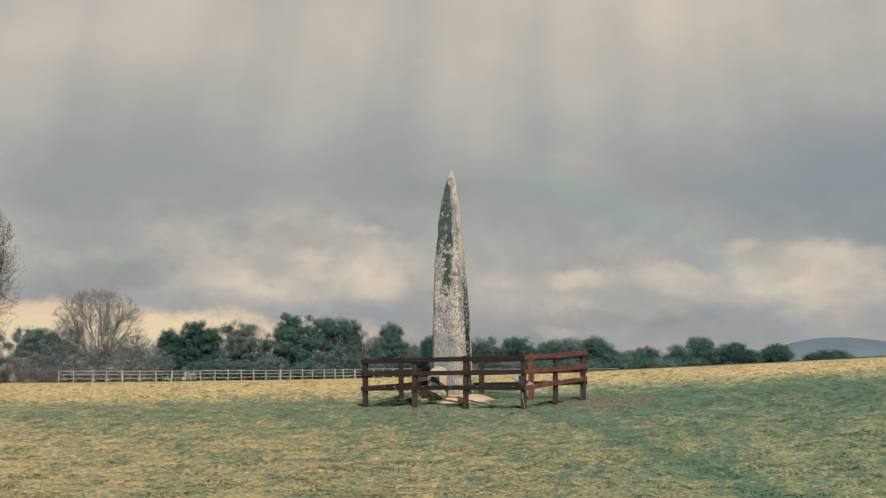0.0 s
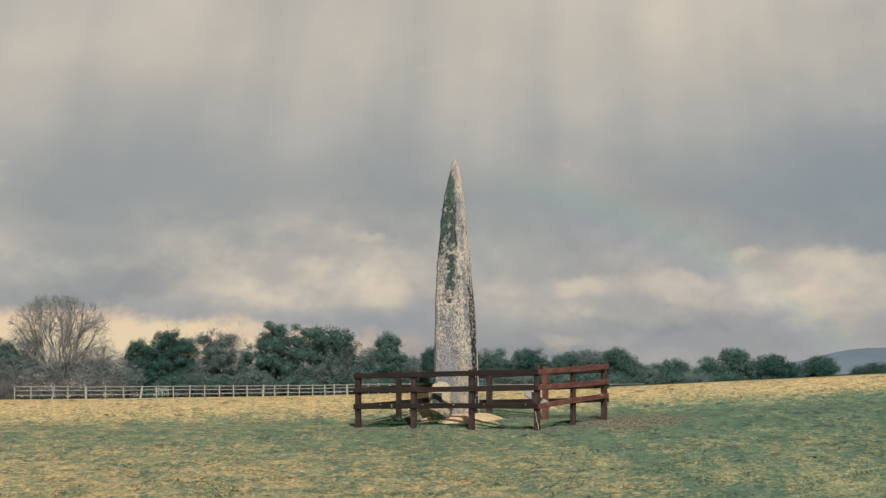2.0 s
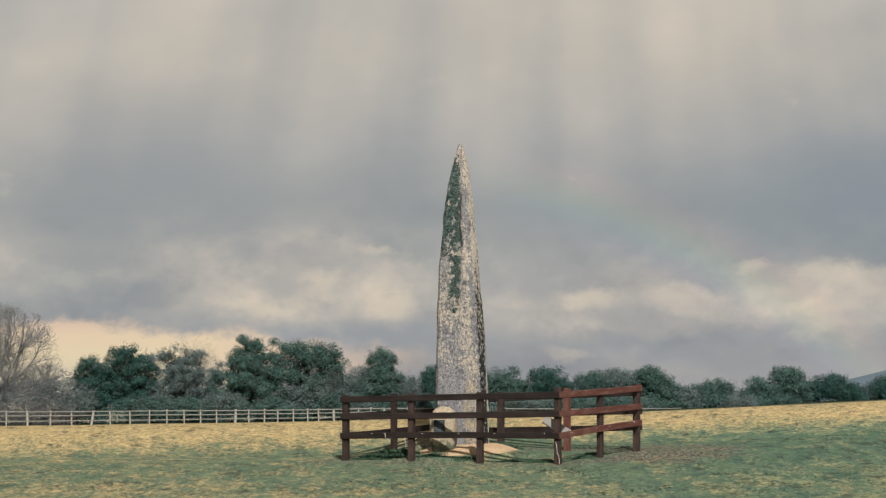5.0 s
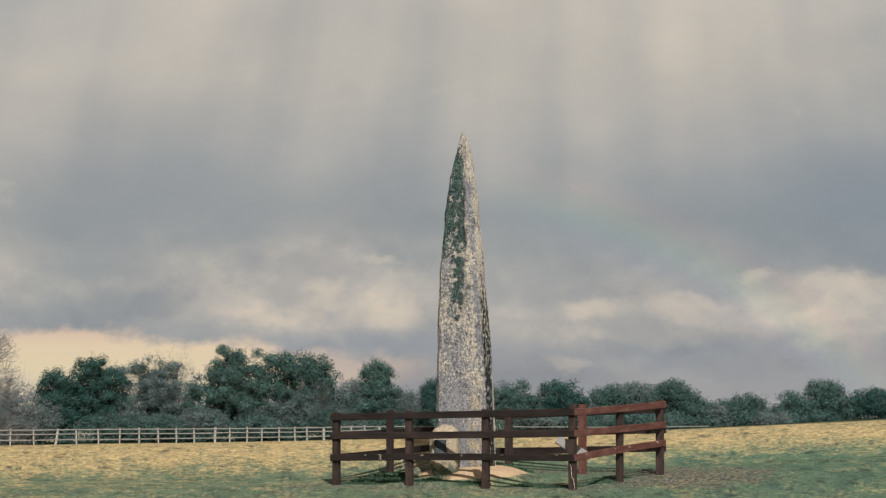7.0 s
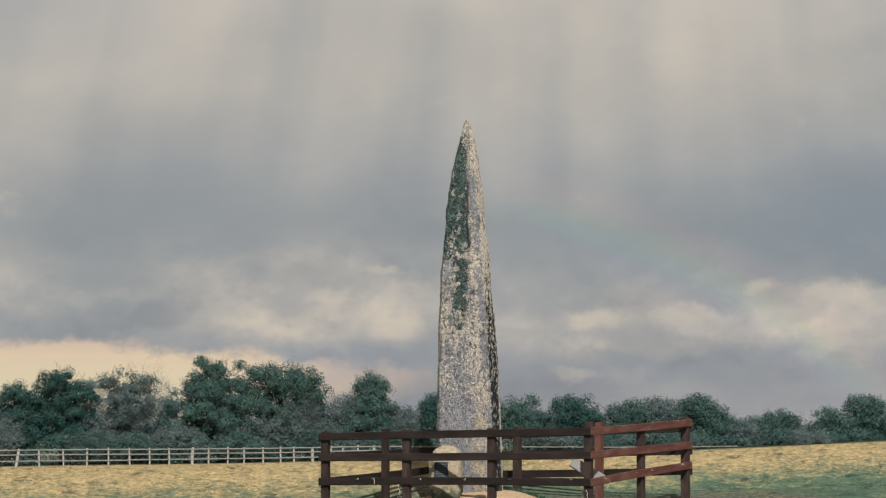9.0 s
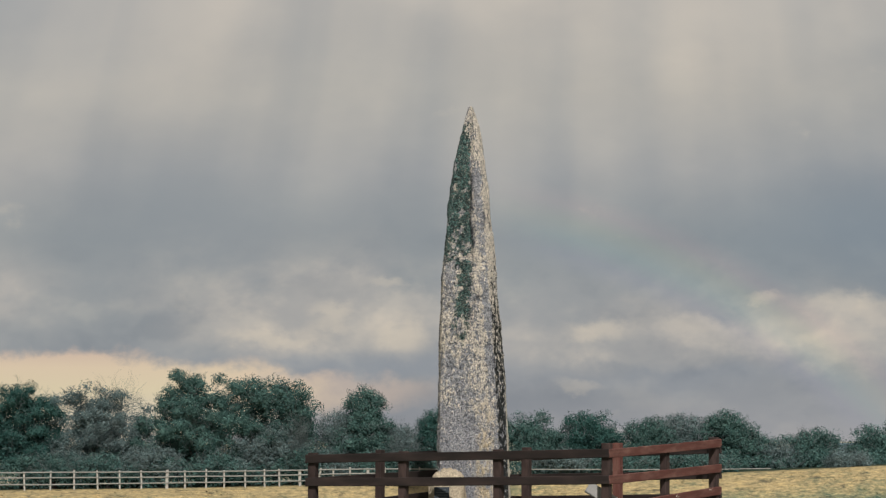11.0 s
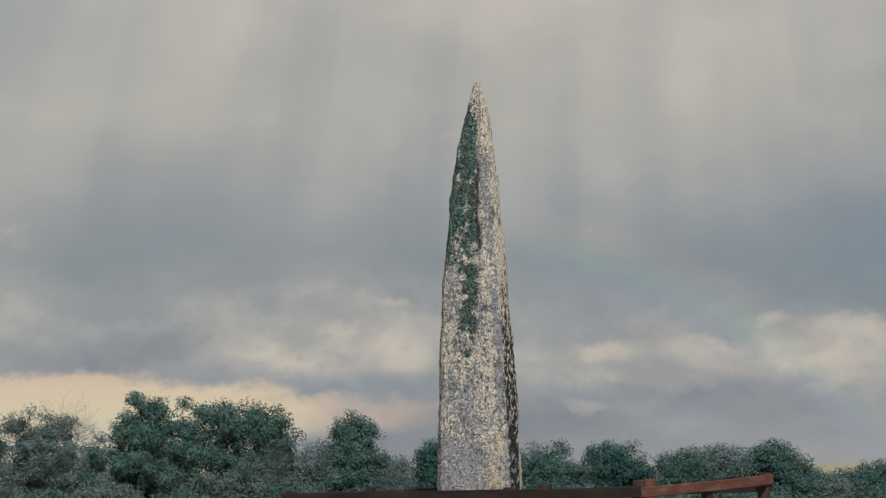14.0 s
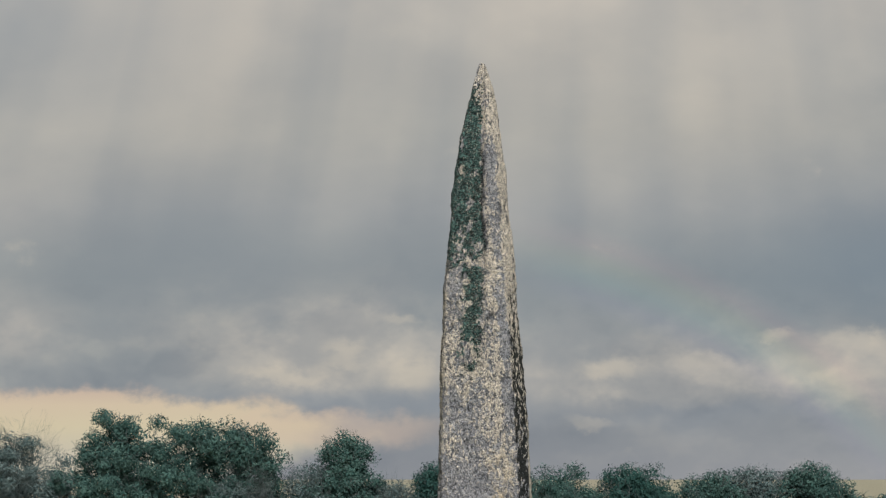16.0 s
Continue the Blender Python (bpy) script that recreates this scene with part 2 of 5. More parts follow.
deck = w.mix(bow_side, deck, w.mix(1.0, deck, bow, "ADD"))
# the deck thickens towards the zenith
deck = w.mix(1.0, deck, w.ramp(w.math("DIVIDE", rise, 2.0, clamp=True), [(0.19, 1.0), (0.55, 0.52), (1.0, 0.42)]), "MULTIPLY")
cover = w.math("MULTIPLY_ADD", w.noise(w.scaled(uv, 5, 8, 1), 1.0, 4), 0.08, 0.90, clamp=True)
open_sky = w.mix(1.0, sky.outputs[0], (0.10, 0.10, 0.10), "MULTIPLY")
back = world.node_tree.nodes["Background"]
w.put(back.inputs["Color"], w.mix(cover, open_sky, deck))
back.inputs["Strength"].default_value = 1.0

# ---- materials -----------------------------------------------------------
def grass_colour(n, pos, blade=0.5):
    """Winter pasture: green turf, straw-coloured patches, a paler sward beyond the stone, trodden earth by the fence."""
    east, north, z = n.split(pos)
    low, high = n.math("MINIMUM", north, 0.0), n.math("MAXIMUM", north, 0.0)
    x = n.math("MULTIPLY", east, 0.8)
    y = n.math("MULTIPLY_ADD", low, 0.75, n.math("MULTIPLY", high, 2.1))     # rank tussocks below, fine sward above
    flat = n.join(x, y, 0.0)
    patch = n.noise(n.scaled(flat, 0.8, 0.24, 1), 1.0, 4, 0.6, 0.3)
    clump = n.noise(n.scaled(flat, 3.4, 0.95, 1), 1.0, 5, 0.68, 0.3)
    strand = n.noise(n.scaled(flat, 13.0, 3.6, 1), 1.0, 4, 0.74, 0.3)
    fine = n.ramp(strand, [(0.30, 0.0), (0.70, 1.0)])
    mottle = n.noise(n.scaled(flat, 5.0, 1.7, 1), 1.0, 5, 0.72, 0.4)
    track = n.math("ABSOLUTE", n.math("SUBTRACT", x, n.math("MULTIPLY_ADD", y, -0.165, 1.98)))
    near = n.ramp(n.math("DIVIDE", n.math("ADD", y, 28.0), 42.0, clamp=True),
                  [(0.0, 0.48), (0.30, 0.47), (0.48, 0.40), (0.60, 0.25), (0.77, 0.25), (0.84, 0.52), (0.90, 0.84)])
    westward = n.ramp(n.math("DIVIDE", n.math("ADD", x, 16.0), 16.0, clamp=True), [(0.20, 0.22), (0.92, 0.0)])
    straw = n.math("ADD", n.math("MULTIPLY_ADD", patch, 0.9, -0.45), n.math("ADD", near, westward))
    straw = n.math("ADD", straw, n.math("MULTIPLY_ADD", clump, 1.5, -0.75))
    straw = n.math("ADD", straw, n.math("MULTIPLY_ADD", strand, 0.9, -0.45))
    straw = n.math("ADD", straw, n.math("MULTIPLY_ADD", blade, 0.16, -0.08))
    straw = n.math("SUBTRACT", straw, n.ramp(n.math("DIVIDE", n.math("ADD", track, patch), 2.0, clamp=True), [(0.30, 0.26), (0.62, 0.0)]))
    straw = n.ramp(straw, [(0.28, 0.0), (0.82, 1.0)])
    shade_patch = n.noise(n.scaled(flat, 1.9, 0.32, 1), 1.0, 4, 0.6)
    green = n.mix(fine, (0.040, 0.074, 0.055), (0.145, 0.205, 0.142))
    green = n.mix(n.ramp(shade_patch, [(0.35, 0.0), (0.62, 0.55)]), green, (0.165, 0.215, 0.130))
    dry = n.mix(fine, (0.235, 0.192, 0.100), (0.560, 0.445, 0.240))
    sward = n.mix(straw, green, dry)
    sward = n.mix(1.0, sward, n.ramp(mottle, [(0.30, (0.55, 0.60, 0.64)), (0.50, (0.96, 0.96, 0.96)), (0.70, (1.34, 1.28, 1.18))]), "MULTIPLY")
    pock = n.noise(n.scaled(flat, 2.8, 1.0, 1), 1.0, 5, 0.72, 0.3)
    pock = n.math("ADD", pock, n.ramp(n.math("DIVIDE", n.math("ADD", n.math("SUBTRACT", x, n.math("MULTIPLY", n.math("ABSOLUTE", n.math("ADD", y, 1.0)), 0.8)), 4.0), 12.0, clamp=True), [(0.3, 0.0), (0.9, 0.05)]))
    sward = n.mix(n.ramp(pock, [(0.57, 0.0), (0.65, 0.75)]), sward, (0.052, 0.056, 0.046))
    lush = n.ramp(n.math("DIVIDE", x, 8.0, clamp=True), [(0.0, 0.0), (0.7, 0.8)])
    lush = n.math("MULTIPLY", lush, n.math("SUBTRACT", 1.0, n.ramp(n.math("DIVIDE", north, 6.0, clamp=True), [(0.5, 0.0), (0.72, 1.0)])))
    return n.mix(lush, sward, n.mix(1.0, sward, (0.66, 0.86, 0.92), "MULTIPLY")), flat, fine, east, north


def build_ground(n):
    pos = n.place()
    col, flat, fine, x, y = grass_colour(n, pos)
    # worn earth along the fence and round the stone
    ax = n.math("SUBTRACT", n.math("MULTIPLY", n.math("SUBTRACT", x, 0.67), 0.853), n.math("MULTIPLY", n.math("ADD", y, 0.18), 0.522))
    ay = n.math("ADD", n.math("MULTIPLY", n.math("SUBTRACT", x, 0.67), 0.522), n.math("MULTIPLY", n.math("ADD", y, 0.18), 0.853))
    box = n.math("MAXIMUM", n.math("SUBTRACT", n.math("ABSOLUTE", ax), 2.82), n.math("SUBTRACT", n.math("ABSOLUTE", ay), 1.81))
    rub = n.noise(n.scaled(flat, 1.7, 1.7, 1), 1.0, 4, 0.6)
    line = n.math("SUBTRACT", n.math("ABSOLUTE", n.math("SUBTRACT", box, 0.25)), n.math("MULTIPLY_ADD", rub, 2.2, -0.62))
    worn = n.ramp(n.math("MULTIPLY_ADD", line, -1.0, 0.5), [(0.30, 0.0), (0.68, 0.55)])
    bare_x, bare_y = n.math("DIVIDE", n.math("SUBTRACT", x, 4.7), 1.7), n.math("DIVIDE", n.math("ADD", y, 1.2), 2.6)
    bare = n.math("ADD", n.math("MULTIPLY", bare_x, bare_x), n.math("MULTIPLY", bare_y, bare_y))
    bare = n.ramp(n.math("ADD", n.math("MULTIPLY", bare, 0.42), n.math("MULTIPLY_ADD", n.noise(n.scaled(flat, 1.3, 0.6, 1), 1.0, 5, 0.7), 2.2, -1.1)), [(0.20, 0.95), (0.62, 0.0)])
    worn = n.math("MULTIPLY", n.math("MAXIMUM", worn, bare), n.ramp(n.noise(flat, 7.0, 4, 0.75), [(0.38, 0.15), (0.56, 1.0)]))
    soil = n.mix(n.ramp(fine, [(0.35, 0.0), (0.65, 1.0)]), (0.050, 0.043, 0.040), (0.200, 0.165, 0.135))
    col = n.mix(worn, col, soil)
    far = n.math("MAXIMUM", n.math("ABSOLUTE", x), n.math("ABSOLUTE", y))
    farm = n.ramp(n.math("DIVIDE", far, 400.0, clamp=True), [(0.12, 0.0), (0.3, 1.0)])
    col = n.mix(farm, col, (0.20, 0.205, 0.15))
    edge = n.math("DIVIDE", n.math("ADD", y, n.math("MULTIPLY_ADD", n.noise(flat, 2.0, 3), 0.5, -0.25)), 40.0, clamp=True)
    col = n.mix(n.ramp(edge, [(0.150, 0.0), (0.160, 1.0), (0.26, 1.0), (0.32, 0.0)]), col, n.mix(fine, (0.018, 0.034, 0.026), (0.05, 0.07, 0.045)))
    col = n.mix(n.ramp(edge, [(0.28, 0.0), (0.36, 1.0)]), col, n.mix(fine, (0.26, 0.25, 0.19), (0.36, 0.34, 0.25)))
    lump = n.math("ADD", n.noise(n.scaled(flat, 6.0, 1.6, 1), 1.0, 5, 0.7), n.math("MULTIPLY", fine, 0.25))
    return col, n.bump(lump, 0.75, 0.05), None


def build_tuft(n):
    which = n.math("FRACT", n.math("MULTIPLY", n.island(), 37.0))
    col, flat, fine, x, y = grass_colour(n, n.place(), which)
    tone = n.ramp(n.island(), [(0.0, 0.80), (1.0, 1.55)])
    return n.mix(1.0, col, tone, "MULTIPLY"), None, None


def build_stone(n):
    p = n.object_coords()
    x, y, z = n.split(p)
    tallness = n.math("DIVIDE", z, 7.2, clamp=True)
    grain = n.noise(p, 46.0, 3, 0.7)
    curl = n.noise(n.scaled(p, 1, 1, 0.8), 20.0, 4, 0.66, 1.4)
    cloud = n.noise(p, 4.5, 4, 0.6)
    mid = n.noise(n.scaled(p, 1, 1, 0.5), 11.0, 4, 0.6, 0.8)
    rock = n.mix(n.ramp(cloud, [(0.3, 0.0), (0.7, 1.0)]), (0.290, 0.308, 0.350), (0.500, 0.505, 0.535))
    calm = n.ramp(tallness, [(0.08, 0.45), (0.34, 1.0)])   # the foot is rubbed smooth
    rock = n.mix(n.math("MULTIPLY", calm, n.ramp(grain, [(0.38, 0.80), (0.50, 0.0)])), rock, (0.085, 0.09, 0.105))
    rock = n.mix(n.math("MULTIPLY", calm, n.ramp(curl, [(0.34, 0.80), (0.45, 0.0)])), rock, (0.11, 0.115, 0.13))
    rock = n.mix(n.ramp(curl, [(0.56, 0.0), (0.72, 0.75)]), rock, (0.60, 0.57, 0.55))
    # cream crustose lichen in colonies, thickest half way up and along the eastern shoulder
    lich = n.math("ADD", n.math("MULTIPLY", n.noise(n.scaled(p, 1, 1, 0.5), 3.4, 4, 0.6), 0.85), n.math("MULTIPLY", mid, 0.80))
    lich = n.math("ADD", lich, n.math("ADD", n.math("MULTIPLY", curl, 1.20), n.math("MULTIPLY", grain, 0.45)))
    zone = n.ramp(tallness, [(0.0, 0.22), (0.22, 0.30), (0.36, 0.48), (0.45, 0.56), (0.56, 0.50), (0.8, 0.50), (1.0, 0.58)])
    right = n.ramp(n.math("MULTIPLY_ADD", x, 1.2, 0.5, clamp=True), [(0.0, 0.46), (0.50, 0.50), (0.62, 0.56), (0.8, 0.62)])
    crown_ = n.ramp(tallness, [(0.50, 0.0), (0.64, 1.0)])
    shoulder = n.math("MULTIPLY", crown_, n.ramp(n.math("MULTIPLY_ADD", x, 1.2, 0.5, clamp=True), [(0.48, 0.0), (0.62, 1.0)]))
    lich = n.math("ADD", n.math("ADD", lich, n.math("MULTIPLY", shoulder, 0.22)), n.math("ADD", zone, right))
    vein_at = n.math("MULTIPLY_ADD", z, -0.072, 0.49)
    vein = n.math("ABSOLUTE", n.math("SUBTRACT", n.math("ADD", x, n.math("MULTIPLY_ADD", n.noise(p, 3.0, 3), 0.16, -0.08)), vein_at))
    vein_z = n.ramp(tallness, [(0.28, 0.0), (0.40, 1.0), (0.82, 1.0), (0.88, 0.0)])
    lich = n.math("SUBTRACT", lich, n.math("MULTIPLY", vein_z, n.ramp(n.math("DIVIDE", vein, 0.2, clamp=True), [(0.16, 0.40), (0.52, 0.0)])))
    lich = n.ramp(n.math("MULTIPLY_ADD", lich, 0.5, -0.35), [(0.965, 0.0), (1.0, 0.95)])
    col = n.mix(lich, rock, n.mix(n.ramp(grain, [(0.36, 0.0), (0.60, 1.0)]), (0.45, 0.41, 0.36), (0.86, 0.785, 0.675)))
    # warm sunlight on the lower right face, painted in as a speckled ochre tint
    sun_tint = n.math("MULTIPLY", n.ramp(n.math("MULTIPLY_ADD", x, 1.2, 0.5, clamp=True), [(0.48, 0.0), (0.62, 1.0), (0.86, 1.0), (0.95, 0.0)]), n.ramp(tallness, [(0.20, 1.0), (0.34, 0.0)]))
    col = n.mix(n.math("MULTIPLY", sun_tint, n.ramp(mid, [(0.40, 0.0), (0.62, 0.85)])), col, n.mix(curl, (0.42, 0.34, 0.22), (0.78, 0.65, 0.42)))
    # dark pits and stains between the colonies
    col = n.mix(n.math("MULTIPLY", calm, n.ramp(mid, [(0.33, 0.80), (0.42, 0.0)])), col, (0.075, 0.082, 0.095))
    # combed green-black moss high on the western face and in a tongue below it
    seam = n.math("MULTIPLY_ADD", n.noise(n.join(0, 0, z), 1.6, 3), 0.16, -0.08)
    ragged_ = n.math("MULTIPLY_ADD", n.noise(p, 13.0, 5, 0.72, 0.8), 2.4, -1.2)
    off = n.math("SUBTRACT", n.math("MULTIPLY_ADD", z, -0.02, 0.07), n.math("ADD", x, seam))
    west_of = n.ramp(n.math("MULTIPLY_ADD", n.math("ADD", off, n.math("MULTIPLY", ragged_, 0.05)), 3.2, 0.5, clamp=True), [(0.46, 0.0), (0.56, 1.0)])
    high = n.ramp(n.math("ADD", tallness, n.math("MULTIPLY", ragged_, 0.06)), [(0.60, 0.0), (0.68, 1.0), (0.93, 1.0), (0.97, 0.2)])
    tongue_x = n.math("ABSOLUTE", n.math("ADD", n.math("ADD", x, seam), n.math("MULTIPLY_ADD", z, -0.03, 0.30)))
    tongue = n.ramp(n.math("DIVIDE", tongue_x, 0.4, clamp=True), [(0.10, 0.95), (0.55, 0.0)])
    tongue_z = n.ramp(tallness, [(0.40, 0.0), (0.49, 0.9), (0.62, 1.0), (0.68, 0.3)])
    moss = n.math("MAXIMUM", n.math("MULTIPLY", west_of, high), n.math("MULTIPLY", tongue, tongue_z))
    bald = n.ramp(n.noise(p, 6.0, 3, 0.6), [(0.52, 0.0), (0.63, 0.85)])
    moss = n.math("SUBTRACT", n.math("ADD", moss, n.math("MULTIPLY", ragged_, 0.95)), bald)
    moss = n.ramp(moss, [(0.38, 0.0), (0.52, 0.96)])
    comb = n.noise(n.scaled(p, 0.8, 0.8, 1.6), 15.0, 4, 0.74, 2.0)
    frond = n.mix(n.ramp(comb, [(0.46, 0.0), (0.63, 1.0)]), (0.004, 0.019, 0.021), (0.150, 0.310, 0.285))
    col = n.mix(moss, col, frond)
    # the cleft beside the moss: its shade painted as a near-black line
    cleft_shade = n.math("ABSOLUTE", n.math("ADD", off, n.math("MULTIPLY_ADD", curl, 0.16, -0.08)))
    cleft_shade_z = n.ramp(n.math("ADD", tallness, n.math("MULTIPLY", ragged_, 0.05)), [(0.62, 0.0), (0.67, 0.95), (0.82, 0.95), (0.85, 0.0)])
    col = n.mix(n.math("MULTIPLY", cleft_shade_z, n.ramp(n.math("DIVIDE", cleft_shade, 0.03, clamp=True), [(0.3, 1.0), (1.0, 0.0)])), col, (0.012, 0.018, 0.022))
    dot_ = n.ramp(n.noise(p, 70.0, 2, 0.5), [(0.58, 0.0), (0.66, 0.7)])
    col = n.mix(n.math("MULTIPLY", dot_, n.ramp(lich, [(0.0, 0.35), (1.0, 1.0)])), col, (0.84, 0.78, 0.68))
    pit = n.noise(n.scaled(p, 1, 1, 0.8), 32.0, 3, 0.62, 0.8)
    col = n.mix(1.0, col, n.ramp(pit, [(0.37, (0.42, 0.44, 0.47)), (0.50, (1.0, 1.0, 1.0)), (0.68, (1.16, 1.14, 1.10))]), "MULTIPLY")
    # black seam with white flecks down the eastern edge, and a pale rim outside it
    in_east = n.math("SUBTRACT", n.math("ADD", x, n.math("MULTIPLY", ragged_, 0.018)), n.math("MULTIPLY_ADD", z, -0.055, 0.500))
    east = n.ramp(n.math("MULTIPLY_ADD", in_east, 6.0, 0.5, clamp=True), [(0.46, 0.0), (0.54, 1.0)])
    fleck = n.noise(n.scaled(p, 1, 1, 0.45), 24.0, 3, 0.6, 0.6)
    east_z = n.ramp(tallness, [(0.02, 0.66), (0.20, 0.66), (0.32, 0.60), (0.44, 0.56), (0.54, 0.46), (0.66, 0.20), (0.72, 0.0)])
    dark = n.ramp(n.math("SUBTRACT", n.math("ADD", east_z, 0.5), n.math("MULTIPLY_ADD", fleck, 2.0, -0.5)), [(0.44, 0.0), (0.56, 0.97)])
    col = n.mix(n.math("MULTIPLY", dark, east), col, n.mix(grain, (0.006, 0.010, 0.012), (0.022, 0.028, 0.029)))
    rim = n.ramp(n.math("MULTIPLY_ADD", n.math("SUBTRACT", x, n.math("MULTIPLY_ADD", z, -0.034, 0.610)), 8.0, 0.5, clamp=True), [(0.42, 0.0), (0.50, 0.85)])
    col = n.mix(n.math("MULTIPLY", rim, n.ramp(tallness, [(0.30, 1.0), (0.38, 0.0)])), col, (0.62, 0.58, 0.49))
    hgt = n.math("ADD", n.math("MULTIPLY", curl, 0.8), n.math("ADD", n.math("MULTIPLY", grain, 0.3), n.math("ADD", n.math("MULTIPLY", mid, 0.7), n.math("MULTIPLY", n.math("MULTIPLY", moss, comb), 0.7))))
    return col, n.bump(hgt, 1.0, 0.11), None


def build_boulder(n):
    p = n.object_coords()
    g = n.noise(p, 30.0, 5, 0.7)
    c = n.noise(p, 6.0, 4, 0.6)
    col = n.mix(c, (0.32, 0.265, 0.19), (0.62, 0.53, 0.39))
    col = n.mix(n.ramp(g, [(0.4, 0.6), (0.6, 0.0)]), col, (0.13, 0.12, 0.10))
    # mossy base, with the lower rail's shade painted into the same dark green
    foot = n.math("ADD", n.math("MULTIPLY", n.split(p)[2], 3.4), n.math("MULTIPLY_ADD", n.noise(p, 9.0, 4, 0.6), 1.6, -0.8))
    col = n.mix(n.ramp(foot, [(0.55, 0.85), (0.85, 0.0)]), col, n.mix(g, (0.02, 0.04, 0.032), (0.13, 0.17, 0.12)))
    return col, n.bump(n.math("ADD", g, c), 0.8, 0.025), None


# sunlit copy of the fence timber: sun on the right-hand side put into colour
def build_sunlit_stain(n):
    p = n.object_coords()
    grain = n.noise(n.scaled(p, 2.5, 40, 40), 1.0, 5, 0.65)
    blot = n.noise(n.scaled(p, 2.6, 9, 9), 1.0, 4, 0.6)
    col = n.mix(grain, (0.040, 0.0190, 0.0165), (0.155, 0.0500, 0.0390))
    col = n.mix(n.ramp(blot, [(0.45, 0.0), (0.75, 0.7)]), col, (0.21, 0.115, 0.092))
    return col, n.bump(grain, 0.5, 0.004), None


def build_faded_stain(n):
    p = n.object_coords()
    grain = n.noise(n.scaled(p, 2.5, 40, 40), 1.0, 5, 0.65)
    blot = n.noise(n.scaled(p, 3.0, 9, 9), 1.0, 4, 0.6)
    col = n.mix(grain, (0.0135, 0.0100, 0.0096), (0.042, 0.0275, 0.0250))
    col = n.mix(n.ramp(blot, [(0.42, 0.0), (0.75, 0.6)]), col, (0.085, 0.056, 0.050))
    tone = n.ramp(n.one(), [(0.0, 0.8), (1.0, 1.25)])
    return n.mix(1.0, col, tone, "MULTIPLY"), n.bump(grain, 0.5, 0.004), None


# shaded copy of the same timber, darkened for the sides turned from the sun
def build_shaded_stain(n):
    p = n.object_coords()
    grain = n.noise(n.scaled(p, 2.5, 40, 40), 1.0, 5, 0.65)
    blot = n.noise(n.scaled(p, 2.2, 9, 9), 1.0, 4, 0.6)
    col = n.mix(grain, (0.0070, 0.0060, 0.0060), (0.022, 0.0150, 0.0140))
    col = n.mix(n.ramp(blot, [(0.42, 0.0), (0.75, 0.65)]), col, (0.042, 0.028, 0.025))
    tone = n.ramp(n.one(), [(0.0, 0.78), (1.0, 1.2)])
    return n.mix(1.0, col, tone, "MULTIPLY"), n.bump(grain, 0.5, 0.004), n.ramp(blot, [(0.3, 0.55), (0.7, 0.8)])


def build_grey_rail(n):
    g = n.noise(n.scaled(n.place(), 4, 9, 30), 1.0, 5, 0.65)
    return n.mix(g, (0.12, 0.13, 0.125), (0.36, 0.36, 0.335)), None, None


def build_paint(n):
    p = n.place()
    grain = n.noise(n.scaled(p, 6, 6, 20), 1.0, 5, 0.65)
    col = n.mix(grain, (0.20, 0.20, 0.18), (0.50, 0.49, 0.45))
    return col, None, None


def build_leaf(low, high):
    def build(n):
        tone = n.mix(n.island(), low, high)
        big = n.ramp(n.noise(n.place(), 4.0, 3), [(0.3, 0.65), (0.7, 1.3)])
        return n.mix(1.0, tone, big, "MULTIPLY"), None, None
    return build


def build_bark(low, high):
    def build(n):
        g = n.noise(n.scaled(n.place(), 14, 14, 5), 1.0, 4, 0.6)
        return n.mix(g, low, high), None, None
    return build


def build_earth(n):
    p = n.place()
    g = n.noise(p, 26.0, 5, 0.7)
    c = n.noise(p, 3.0, 4, 0.6)
    col = n.mix(c, (0.36, 0.26, 0.165), (0.68, 0.515, 0.335))
    col = n.mix(n.ramp(g, [(0.35, 0.5), (0.6, 0.0)]), col, (0.13, 0.09, 0.065))
    return col, n.bump(g, 0.9, 0.02), None


def build_slate(n):
    g = n.noise(n.object_coords(), 24.0, 4, 0.6)
    return n.mix(g, (0.014, 0.022, 0.030), (0.034, 0.046, 0.058)), n.bump(g, 0.2, 0.003), None


def build_hill(n):
    g = n.noise(n.scaled(n.place(), 0.6, 0.6, 2.5), 1.0, 5, 0.6)
    return n.mix(g, (0.085, 0.125, 0.165), (0.150, 0.195, 0.235)), None, None


def build_wool(n):
    return n.mix(n.noise(n.place(), 40.0, 3), (0.42, 0.39, 0.33), (0.70, 0.66, 0.58)), None, None


def build_faint(n):
    return n.mix(n.noise(n.object_coords(), 60.0, 3), (0.05, 0.06, 0.07), (0.13, 0.14, 0.15)), None, None


def build_pale(n):
    g = n.noise(n.object_coords(), 9.0, 5, 0.6)
    return n.mix(g, (0.20, 0.20, 0.20), (0.36, 0.35, 0.34)), None, None


def build_pebble(n):
    return n.mix(n.one(), (0.26, 0.245, 0.22), (0.60, 0.565, 0.51)), n.bump(n.noise(n.object_coords(), 30.0, 3), 0.5, 0.01), None


